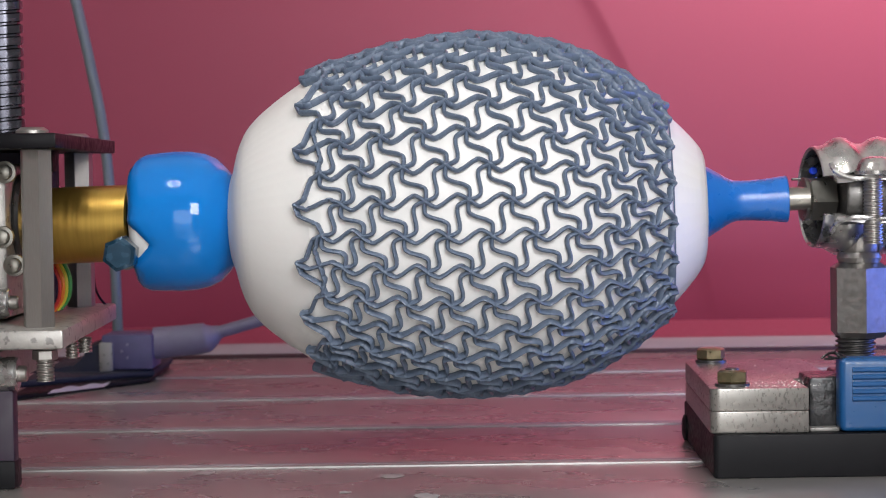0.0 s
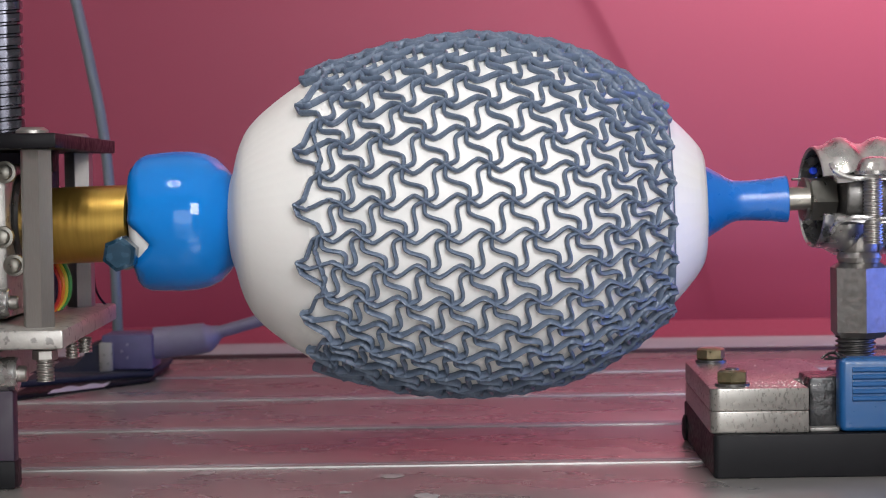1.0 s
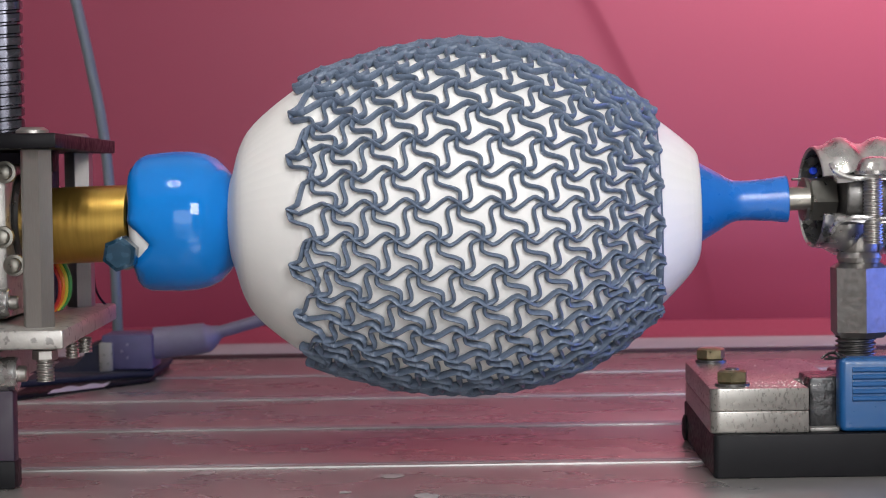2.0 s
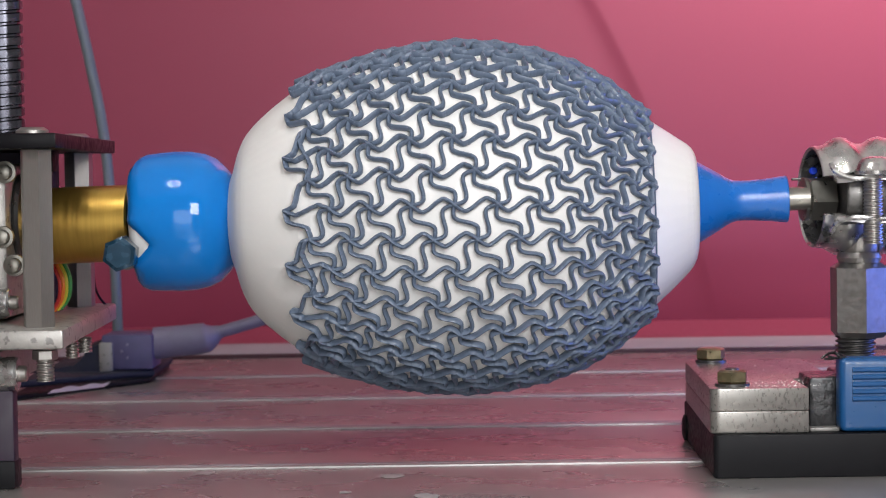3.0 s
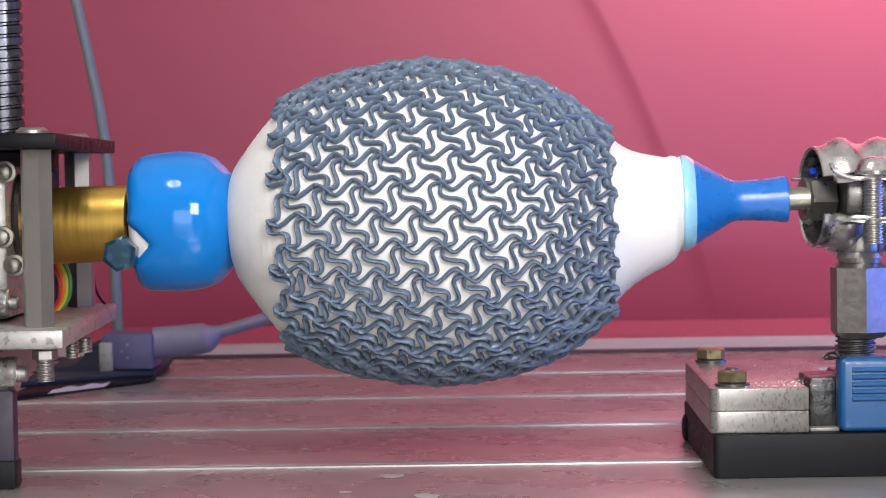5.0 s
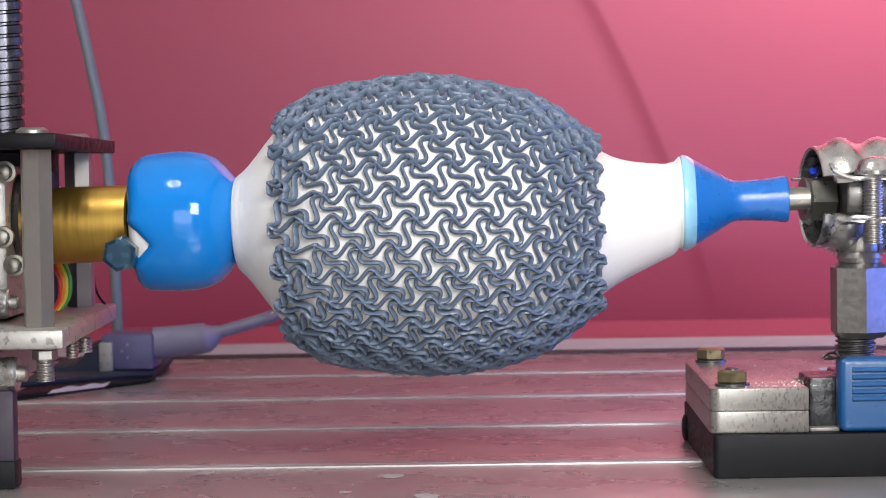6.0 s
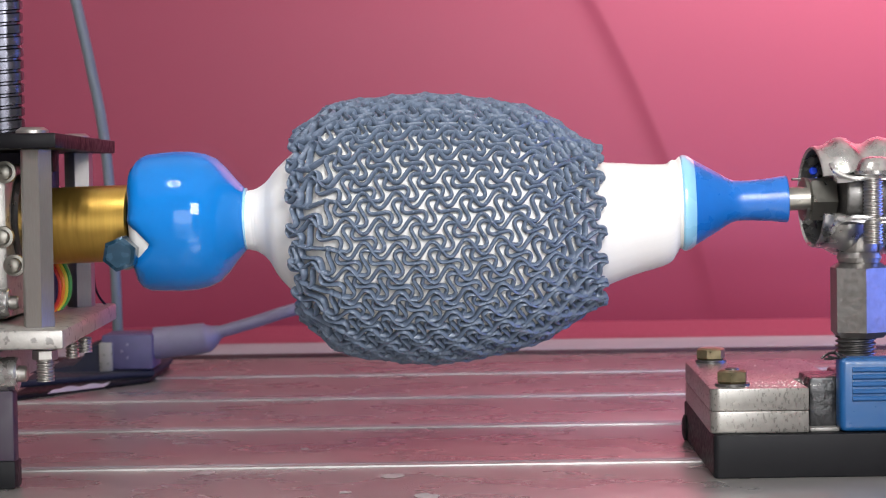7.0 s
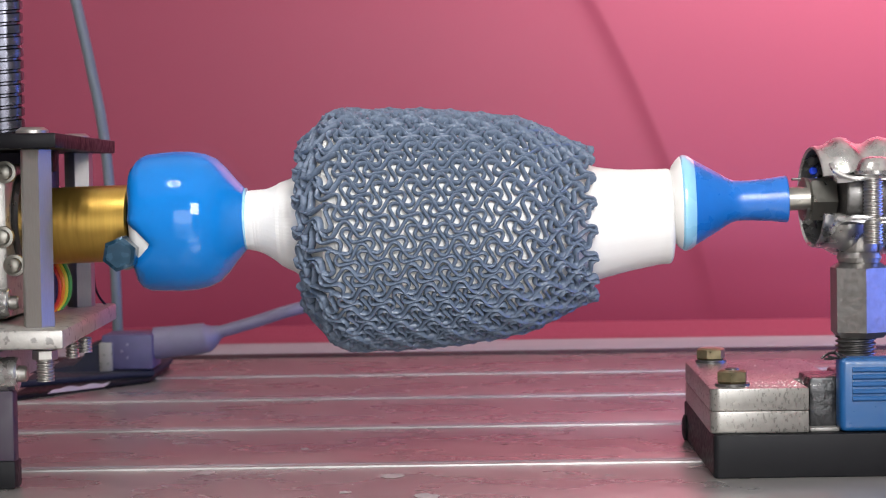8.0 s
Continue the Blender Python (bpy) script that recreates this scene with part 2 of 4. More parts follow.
def build_backdrop():
    bm = bmesh.new()
    rows = 46
    grid = []
    # Columns stand closer round the fold and lean with it.
    mid = crease(0.11)
    across = [-0.95 + 0.0114 * i + mid - 0.19 for i in range(84)] + [mid - 0.18 + 0.0012 * i for i in range(300)] + [mid + 0.18 + 0.018 * i for i in range(36)]
    across = sorted(a for a in across if -0.95 <= a <= 0.95)
    across[0], across[-1] = -0.95, 0.95
    cols = len(across)
    for j in range(rows):
        row = []
        for i in range(cols):
            x = across[i]
            if j < 8:
                y, z = 0.549 + 0.163 * j / 8, 0.001
                bend = 0.0
            else:
                z = 0.001 + 0.95 * ((j - 8) / (rows - 9)) ** 1.25
                y = 0.712
                bend = min(1.0, (j - 8) / 4)
            near = max(0.0, 1 - abs(x - mid) / 0.45)
            x += near * (crease(min(z, 0.5)) - mid)
            c = x - crease(min(z, 0.5))
            fold = -0.0026 * math.exp(-abs(c / 0.0090) ** 1.6) if c < 0 else -0.0026 * math.exp(-abs(c / 0.050) ** 1.5)
            y += bend * (fold - 0.012 * math.cos(x * 3.0) + 0.02 * max(0, z - 0.1))
            row.append(bm.verts.new((x, y, z)))
        grid.append(row)
    for a, b in zip(grid, grid[1:]):
        for i in range(cols - 1):
            bm.faces.new((a[i], a[i + 1], b[i + 1], b[i]))
    bmesh.ops.recalc_face_normals(bm, faces=bm.faces)
    bmesh.ops.solidify(bm, geom=bm.faces[:], thickness=0.0006)
    ob = part("backdrop", bm, PINK, None, angle=70)
    tagged(ob, "pink paper backdrop with one slanting crease", "backdrop", kind="structure")


def build_room():
    """Plain unseen walls that close the room behind the camera, pale to bounce light."""
    wall = mat("room_paint", (0.80, 0.79, 0.77), 0.8, grain=60, amount=0.05)
    for name, dims in (("wall_south", (-1.8, 1.8, -2.2, -2.1, -0.8, 1.8)), ("wall_west", (-1.9, -1.8, -2.2, 1.3, -0.8, 1.8)),
                       ("wall_east", (1.8, 1.9, -2.2, 1.3, -0.8, 1.8)), ("wall_north", (-1.8, 1.8, 1.2, 1.3, -0.8, 1.8))):
        tagged(part(name, box(*dims, 0.004), wall), "plain light grey painted wall", "wall", kind="structure")
    tagged(part("ceiling", box(-1.9, 1.9, -2.2, 1.3, 1.8, 1.9, 0.004), wall), "plain light painted ceiling", "ceiling", kind="structure")
    tagged(part("floor", box(-1.9, 1.9, -2.2, 1.3, -0.9, -0.8, 0.004), wall), "plain grey floor", "floor", kind="structure")


def build_ring_lamp():
    lamp = thing("ring_lamp", "lit white ring lamp above the machine", "lamp", Matrix.Translation((-0.18, -0.30, 0.72)) @ pose(0, 0, 0, 25, 0, 0))
    glow = bpy.data.materials.new("ring_tube_glow")
    glow.use_nodes = True
    b = glow.node_tree.nodes["Principled BSDF"]
    b.inputs["Emission Color"].default_value, b.inputs["Emission Strength"].default_value = (1.0, 0.98, 0.95, 1), 75.0
    pts = [(0.06 * math.cos(2 * math.pi * i / 48), 0.06 * math.sin(2 * math.pi * i / 48), 0) for i in range(47)]
    part("tube", tube(pts, 0.007, 10), glow, lamp)
    part("holder", box(0.052, 0.068, -0.015, 0.015, -0.008, 0.015, 0.002), BLACK, lamp)
    part("cord", tube(smooth_path([(0.06, 0, 0.012), (0.06, 0.10, 0.30), (0.06, 0.40, 0.99)]), 0.002, 8), BLACK, lamp)


# ---- the turning axis: chuck, cap, cone ----
AXIS = pose(*(0.0002, 0.0000, 0.0943), 0, -1.307, -2.600)


def build_cap():
    cap = thing("rounded_hub", "glossy blue rounded hub with a broken notch in its rim", "hub", AXIS)
    prof = [(-0.0738, 0.0107), (-0.0745, 0.0120), (-0.0775, 0.0154), (-0.0809, 0.0197), (-0.0843, 0.0231), (-0.0882, 0.0250), (-0.0935, 0.0261),
            (-0.0993, 0.0264), (-0.1053, 0.0261), (-0.1100, 0.0258), (-0.1128, 0.0248), (-0.1150, 0.0222), (-0.1167, 0.0150), (-0.1169, 0.0107)]
    bm = lathe(prof, 96)
    x_rim, deep = -0.1167, 0.0085
    for v in bm.verts:
        a = math.atan2(v.co.z, -v.co.y)
        lip = max(0.0, 1 - abs(a + 0.34) / 0.36)
        reach = max(0.0, 1 - (v.co.x - x_rim) / (deep * 1.6))
        v.co.x += deep * lip * reach ** 0.6 + 0.0006 * math.sin(5 * a) * reach
    part("shell", bm, BLUEGLOSS, cap)
    part("lip", lathe([(-0.0744, 0.0112), (-0.0740, 0.0117), (-0.0735, 0.0116), (-0.0732, 0.0109)], 64), PALEBLUE, cap, "pale thin lip round the neck")
    part("plug", lathe([(-0.1156, 0.0127), (-0.1152, 0.0186), (-0.1137, 0.0216), (-0.1115, 0.0233), (-0.1066, 0.0241)], 48), WHITE, cap, "white plug showing through the notch")


def build_brass():
    coupling = thing("shaft_coupling", "scratched brushed brass shaft coupling", "coupling", AXIS)
    r = 0.0144
    part("sleeve", lathe([(-0.1604, r * 0.92), (-0.1597, r), (-0.1177, r), (-0.1169, r * 0.96)], 64), BRASS, coupling)
    part("groove_ring", lathe([(-0.1492, r * 1.004), (-0.1487, r * 1.004)], 64), DARKSTEEL, coupling)
    # the clamping bolt, seen end on
    bolt = thing("clamp_bolt", "blue-black hex bolt clamping the brass coupling", "bolt", Matrix.Translation((-0.1174, -0.0220, 0.0809)) @ pose(0, 0, 0, 90, 0, 0))
    part("bolt_head", hexa(0.01110, -0.012, 0.004, 0.0009, 0.35), TEAL, bolt)
    part("washer", lathe([(-0.0135, 0.00637), (-0.0121, 0.00637)], 32, "Z"), DARKSTEEL, bolt)


def build_cone():
    cone = thing("end_cone", "blue plastic flared cone nozzle with a pale rim", "nozzle", AXIS)
    part("flare", lathe([(0.0904, 0.0165), (0.0910, 0.0172), (0.0932, 0.0163), (0.0962, 0.0145), (0.0996, 0.0125), (0.1026, 0.0107), (0.1053, 0.0090), (0.1070, 0.0081),
                         (0.1087, 0.0076), (0.1110, 0.0074), (0.1155, 0.0075), (0.1216, 0.0080), (0.1262, 0.0086), (0.1276, 0.0087), (0.1280, 0.0084)], 64), SATINBLUE, cone)
    part("rim", lathe([(0.0878, 0.0150), (0.0884, 0.0170), (0.0892, 0.0178), (0.0902, 0.0179), (0.0915, 0.0175), (0.0930, 0.0166), (0.0937, 0.0159), (0.0936, 0.0150)], 64),
         PALEBLUE, cone, "pale blue translucent rim")
    part("inner_ring", lathe([(0.0846, 0.0100), (0.0848, 0.0118), (0.0857, 0.0141), (0.0872, 0.0161), (0.0885, 0.0173), (0.0890, 0.0170), (0.0891, 0.0140)], 48), WHITE, cone, "cream inner ring")
    shaft = thing("tail_shaft", "short worn steel tail shaft", "shaft", AXIS)
    part("rod", lathe([(0.1264, 0.0042), (0.1270, 0.0044), (0.1362, 0.0044)], 32), NUTSTEEL, shaft)


# ---- left: motor mount ----
def build_mount():
    yf, yr = -0.045, 0.070
    mount = thing("motor_mount", "motor mount of two plates held by steel hex standoffs", "mount")
    top = [(-0.1639, -0.0600), (-0.1331, -0.0600), (-0.1385, 0.1050), (-0.2015, 0.1050)]
    part("top_plate", slab(top, 0.1192, 0.1245), BLACKPLATE, mount, "black anodised top plate")
    low = [(-0.1651, -0.0620), (-0.1315, -0.0620), (-0.1368, 0.0900), (-0.1999, 0.0900)]
    part("base_plate", slab(low, 0.0496, 0.0565, 0.0012), BRIGHTALU, mount, "rough sawn aluminium base plate")
    zt, zb = 0.1192, 0.0565
    for x, y, af, turn in ((-0.1430, yf, 0.00996, -0.183), (-0.1480, yr, 0.01014, 0.42), (-0.1898, yr, 0.01014, 0.42)):
        part("standoff", hexa(af, zb - 0.0002, zt, 0.0003, turn), STEEL, mount, "", pose(x, y, 0))
        part("top_screw", lathe([(0, 0.0058), (0.0012, 0.0058), (0.0024, 0.0040), (0.0028, 0.0)][:3], 24, "Z"), STEEL, mount, "domed screw head",
             pose(x - 0.001, y, 0.1245))
    for p, r, n in (((-0.1402, -0.0500, 0.0446), 0.0032, 0.014), ((-0.1401, 0.0300, 0.0440), 0.0030, 0.006), ((-0.1396, 0.0000, 0.0444), 0.0026, 0.006)):
        part("screw_end", thread(r, 0.0012, n, 0.16), STEEL, mount, "threaded end below the plate", pose(p[0], p[1], p[2] - n * 0.5))
    nut = part("lower_nut", hexa(0.0078, 0, 0.0036, 0.0004, 0.2), STEEL, mount, "", pose(-0.1402, -0.0500, 0.0462 - 0.0010))
    # the motor body behind the standoff
    part("motor_flange", box(*sorted((-0.1821, -0.1582)), -0.022, 0.045, 0.0575, 0.1146, 0.003), BRIGHTALU, mount,
         "scratched aluminium motor flange")
    part("flange_boss", lathe([(-0.1592, 0.0156), (-0.1571, 0.0165), (-0.1558, 0.0152)], 40), DARKSTEEL, mount, "",
         pose(0, 0, 0.0944))
    for p in ((-0.1585, -0.0230, 0.1113), (-0.1599, -0.0230, 0.0877), (-0.1558, -0.0230, 0.0774)):
        part("flange_screw", lathe([(-0.0040, 0.0022), (-0.0036, 0.0028), (-0.0010, 0.0029), (-0.0008, 0.0040), (0.0012, 0.0041)], 20, "Y"), NUTSTEEL, mount, "screw in the flange",
             Matrix.Translation(p))
    part("dark_backing", box(-0.1848, -0.1551, 0.050, 0.066, 0.0542, 0.1213, 0.001), PLUM, mount,
         "plum steel backing panel")
    part("clip", box(-0.1491, -0.1446, -0.004, 0.006, 0.1112, 0.1203, 0.001), BLACK, mount, "black clip")
    for p, rr in (((-0.1583, -0.0300, 0.0643), 0.0052), ((-0.1518, -0.0500, 0.0404), 0.0060)):
        cap_screw = part("cap_screw", lathe([(-0.012, rr * 0.6), (-0.007, rr * 0.62), (-0.0069, rr * 0.95), (-0.0062, rr), (0.0015, rr), (0.0022, rr * 0.9)], 28),
                         CLAMPZINC, mount, "socket cap screw", Matrix.Translation(p))
        part("socket_tip", lathe([(0.0021, rr * 0.5), (0.0048, rr * 0.48), (0.0054, rr * 0.38)], 12), STEEL, cap_screw)
    part("lower_block", box(-0.1726, -0.1567, -0.060, 0.03, 0.0349, 0.0480, 0.001), BRIGHTALU, mount)
    part("lower_bracket", box(-0.1685, -0.1512, -0.052, -0.044, 0.0002, 0.0349, 0.0015), PLUM, mount, "plum painted bracket")
    part("bracket_foot", box(-0.1685, -0.1508, -0.0535, -0.042, 0.0, 0.010, 0.001), BLACK, mount)


def build_lead_screw():
    p0, p1 = Vector((-0.1590, -0.0200, 0.1251)), Vector((-0.1590, -0.0200, 0.1821))
    screw = thing("lead_screw", "steel threaded lead screw with a blue reflection tinted in", "screw", Matrix.Translation(p0) @ (p1 - p0).to_track_quat("Z", "Y").to_matrix().to_4x4())
    part("threaded_rod", thread(0.00742, 0.00429, (p1 - p0).length, 0.14, 32, (0.10, 0.72, 0.84)), SCREW, screw)


def build_cables():
    c = thing("hanging_cable", "thick grey cable hanging behind the mount", "cable")
    path = smooth_path([(-0.2054, 0.3850, 0.2210), (-0.1999, 0.3850, 0.1959), (-0.1942, 0.3850, 0.1675), (-0.1894, 0.3850, 0.1407), (-0.1865, 0.3850, 0.1139), (-0.1846, 0.3850, 0.0823), (-0.1833, 0.3850, 0.0506), (-0.1827, 0.3850, 0.0189), (-0.1827, 0.3850, 0.0037)])
    part("sheath", tube(path, 0.0030, 14), GREYCABLE, c)
    rib = thing("ribbon_cable", "bundle of orange, yellow and green wires bending under the coupling", "cable")
    for k, m in enumerate((LEAD[3], LEAD[0], LEAD[1], LEAD[2])):
        pts = smooth_path([(-0.1569, 0.0300, 0.0784), (-0.1509, 0.0280, 0.0769), (-0.1471, 0.0260, 0.0712), (-0.1464, 0.0260, 0.0660), (-0.1477, 0.0280, 0.0610), (-0.1508, 0.0300, 0.0570)])
        pts = [q + Vector((0.0013 * k - 0.002, 0, 0.0004 * k)) for q in pts]
        part("wire", tube(pts, 0.00085, 8), m, rib)
    hook = thing("thin_wire", "thin black wire arc behind the mount", "wire")
    part("strand", tube(smooth_path([(-0.1436, 0.0720, 0.0736), (-0.1431, 0.0760, 0.0636), (-0.1413, 0.0800, 0.0582), (-0.1381, 0.0840, 0.0540)]), 0.0005, 6), BLACK, hook)


def build_connector():
    plug = thing("serial_plug", "violet serial plug with a lilac hood and cable", "plug")
    y = 0.335
    part("shell", box(-0.1820, -0.1547, y - 0.012, y + 0.02, 0.0070, 0.0258, 0.0015), PURPLE, plug)
    part("face", box(-0.1832, -0.1759, y - 0.0135, y + 0.018, 0.0061, 0.0219, 0.001), ALU, plug, "dull metal connector face")
    part("hood", tube(smooth_path([(-0.1552, 0.3350, 0.0200), (-0.1473, 0.3350, 0.0207), (-0.1330, 0.3350, 0.0220), (-0.1262, 0.3350, 0.0232), (-0.1200, 0.3350, 0.0260)], 6), lambda t: 0.00877 * (1 - 0.10 * t) if t < 0.7 else 0.00877 * max(0.42, 0.93 - 1.9 * (t - 0.7)), 16), LILAC, plug,
         "lilac grey hood")
    part("cable", tube(smooth_path([(-0.1242, 0.3350, 0.0247), (-0.1139, 0.3350, 0.0273), (-0.0987, 0.3350, 0.0316), (-0.0804, 0.3350, 0.0371), (-0.0566, 0.3450, 0.0404), (-0.0268, 0.3750, 0.0363)]), 0.0034, 12), LILAC, plug, "lilac cable")
    for k in range(3):
        part("pin_dot", lathe([(-0.0135, 0.0007), (-0.012, 0.0007)], 8, "Y"), LILAC, plug, "", Matrix.Translation((-0.1682, 0.3350, 0.0205)) @ pose(-0.003 * (k == 1), 0, -0.0035 * k))
    # folded cloth: a thin black layer as its shadow, a thicker navy fold and a raised flap
    bundle = thing("dark_cloth_bundle", "folded dark navy cloth bundle on the bed", "cloth")

    def fold_layer(outline, z0, z1, seed):
        """A soft folded layer with a rounded, slightly wavy rim."""
        m = bmesh.new()
        c = Vector((sum(p[0] for p in outline) / len(outline), sum(p[1] for p in outline) / len(outline)))
        rim = []
        for a, b in zip(outline, outline[1:] + outline[:1]):
            for n in range(14):
                q = Vector((a[0] + (b[0] - a[0]) * n / 14, a[1] + (b[1] - a[1]) * n / 14))
                rim.append(q)
        levels = []
        for f, lift in ((0.975, 0.0), (1.0, 0.25), (1.008, 0.5), (1.0, 0.78), (0.975, 0.95), (0.9, 1.0)):
            row = []
            for q in rim:
                d = c + (q - c) * f
                w = noise.noise(Vector((q.x * 60, q.y * 60, seed)))
                row.append(m.verts.new((d.x, d.y + 0.0012 * w, z0 + (z1 - z0) * lift * (1 + 0.10 * w))))
            levels.append(row)
        n = len(rim)
        for lo, hi in zip(levels, levels[1:]):
            for q in range(n):
                m.faces.new((lo[q], lo[(q + 1) % n], hi[(q + 1) % n], hi[q]))
        m.faces.new(list(reversed(levels[0])))
        m.faces.new(levels[-1])
        return m

    a, b = (-0.2140, 0.2367, 0.0000), (-0.1563, 0.3226, 0.0000)
    part("shadow_layer", fold_layer([(a[0], a[1]), (b[0], b[1]), (b[0], 0.40), (a[0], 0.40)], 0.0, 0.0032, 2.0), BLACK, bundle, "thin black layer standing in for the shadow below")
    c, d = (-0.2171, 0.2741, 0.0020), (-0.1549, 0.3235, 0.0020)
    top = 0.0066
    part("fold", fold_layer([(c[0], c[1]), (d[0] - 0.012, d[1] - 0.003), (d[0], d[1] + 0.004), (d[0], 0.405), (c[0], 0.405)], 0.0030, top, 5.0), DARKCLOTH, bundle)
    flap = bmesh.new()
    shape = [(-0.2255, 0.3300, 0.0036), (-0.2163, 0.3300, 0.0068), (-0.2057, 0.3300, 0.0100), (-0.1966, 0.3300, 0.0113), (-0.1920, 0.3300, 0.0149), (-0.1883, 0.3300, 0.0209), (-0.1828, 0.3300, 0.0226)]
    sides = []
    for yy, lean in ((0.322, 0.0), (0.326, 0.0015), (0.346, 0.0015), (0.350, 0.0)):
        rim = [flap.verts.new((p[0], yy + 0.002 * noise.noise(Vector((p[0] * 90, yy * 40, 4))), max(p[2] - 0.0015 + lean, top + 0.0004))) for p in shape]
        rim += [flap.verts.new((shape[-1][0], yy, top - 0.0006)), flap.verts.new((shape[0][0], yy, top - 0.0006))]
        sides.append(rim)
    for lo, hi in zip(sides, sides[1:]):
        for q in range(len(lo)):
            flap.faces.new((lo[q], lo[(q + 1) % len(lo)], hi[(q + 1) % len(lo)], hi[q]))
    flap.faces.new(sides[0])
    flap.faces.new(list(reversed(sides[-1])))
    bmesh.ops.recalc_face_normals(flap, faces=flap.faces)
    part("raised_flap", flap, DARKCLOTH, bundle, angle=60)
    leaf = thing("paper_slip", "pale crumpled paper slip tucked under dark cloth", "paper")
    bm = bmesh.new()
    a, b = Vector((-0.1949, 0.2387, 0.0034)), Vector((-0.1720, 0.2681, 0.0034))
    g = []
    for j in range(5):
        row = []
        for i in range(13):
            t = i / 12
            row.append(bm.verts.new((a.x + (b.x - a.x) * t + 0.0020 * j / 4, a.y + (b.y - a.y) * t + 0.010 * j / 4,
                                     0.0036 + 0.0016 * j / 4 + 0.0005 * math.sin(i * 1.3 + j) * j / 4)))
        g.append(row)
    for r0, r1 in zip(g, g[1:]):
        for i in range(12):
            bm.faces.new((r0[i], r0[i + 1], r1[i + 1], r1[i]))
    bmesh.ops.solidify(bm, geom=bm.faces[:], thickness=0.0004)
    part("sheet", bm, PALE, leaf)


# ---- right: tailstock ----
def build_tailstock():
    x0 = 0.0952
    base = thing("base_block", "matte black plastic base block of the tailstock", "block")
    zb = 0.0154
    part("body", slab(rounded([(x0 - 0.0012, -0.052), (x0 + 0.20, -0.052), (x0 + 0.20, 0.062), (x0 + 0.0016, 0.062)], {0: 0.0022, 3: 0.0022}), 0.0, zb, 0.0008), BLACK, base)
    part("side_knob", lathe([(-0.0022, 0.0038), (-0.0016, 0.0052), (0.0, 0.0052), (0.001, 0.005)], 20), BLACK, base, "round black side knob", pose(x0 + 0.0020, 0.052, 0.0055))
    z1, z2 = 0.0235, 0.0315
    xa, xb = 0.0958, 0.1280
    for name, a, b, lab in (("lower_plate", zb + 0.0001, z1 - 0.0001, "lower milled aluminium clamp plate"), ("upper_plate", z1 - 0.0001, z2, "upper milled aluminium clamp plate with scratches")):
        p = thing(name, lab, "plate")
        part("plate", slab(rounded([(xa - 0.0026, -0.0495), (xb, -0.0495), (xb, -0.016), (xb + 0.016, -0.016), (xb + 0.016, 0.060), (xa + 0.0012, 0.060)], {0: 0.0042, 5: 0.003}), a, b, 0.0006), SAWN, p)
    for q, tn in (((0.1023, -0.0402), 0.30), ((0.1067, 0.0533), 0.12)):
        b = thing("hex_bolt", "yellow-zinc hex bolt in the clamp plate", "bolt", pose(q[0], q[1], z2), "clamp plate bolts")
        part("bolt_head", hexa(0.0100, 0.0010, 0.0058, 0.0007, tn), BOLTZINC, b)
        part("washer", lathe([(0.0, 0.0062), (0.0010, 0.0062)], 28, "Z"), DARKSTEEL, b)
        if q[1] < 0:
            part("stud_end", lathe([(0.0056, 0.0026), (0.0063, 0.0025), (0.0066, 0.0019)], 18, "Z"), DARKSTEEL, b, "dark stud end above the head")
    jaw = thing("dark_jaw", "greasy black iron jaw beside the clamp plates", "jaw")
    part("jaw_body", box(0.1297, 0.1433, -0.040, -0.0165, zb, 0.0341, 0.0012), GREASE, jaw)
    part("jaw_foot", box(0.1289, 0.1393, -0.046, -0.040, zb, zb + 0.0014, 0.0004), ALU, jaw)
    # blue ribbed bracket
    br = thing("ribbed_bracket", "blue plastic bracket with raised ribs", "bracket")
    bx0, bx1 = 0.1388, 0.1922
    zt = 0.0417
    part("bracket_body", box(bx0, bx1, -0.0505, -0.0400, zb + 0.0002, zt, 0.0022, 3), BLUEPLASTIC, br)
    foot = thing("post_foot", "greasy black iron foot under the coupling nut post", "foot")
    part("foot_block", box(bx0 + 0.0135, bx1, -0.0385, 0.05, zb, zt - 0.0125, 0.001), GREASE, foot)
    for k in range(5):
        z = 0.0376 - k * 0.00255
        part("rib", tube([(bx0 + 0.0042, -0.0506, z), (bx1, -0.0506, z)], 0.0010, 8), BLUEPLASTIC, br)
    # column
    cx, cy = 0.1548, -0.005
    post = thing("coupling_nut_post", "long steel coupling nut on a threaded stud", "nut")
    z0, z1c = 0.0454, 0.0736
    part("long_nut", hexa(0.01933, z0, z1c, 0.0022, math.radians(32)), SCRATCHED, post, "", pose(cx, cy, 0))
    part("stud", thread(0.00756, 0.0017, z0 - zt + 0.0145, 0.14, 28), DARKSTEEL, post, "dark threaded stud", pose(cx - 0.0015, cy, zt - 0.0128))
    part("collar", lathe([(z1c - 0.0002, 0.00756), (z1c + 0.0015, 0.00840), (z1c + 0.0035, 0.00735)], 32, "Z"), STEEL, post, "", pose(cx, cy, 0))
    for k in range(5):
        a = 0.9 * k
        part("swarf", tube(smooth_path([(0, 0, 0), (-0.002 - 0.0006 * k, -0.001, 0.0012 * math.sin(a * 2)), (-0.0042 - 0.0009 * k, -0.0014, 0.0006 + 0.0016 * math.cos(a))], 4), 0.00045, 6), GREASE, post,
             "black swarf curl", pose(bx0 + 0.0025, -0.0475 + 0.0015 * k, zt + 0.0002))
    # clamp with its cup, ear plates, wire straps and screw
    clamp = thing("pipe_clamp", "zinc pipe clamp holding the tail bearing", "clamp")
    axis_z = 0.0980
    ax = 0.1390
    band = bmesh.new()
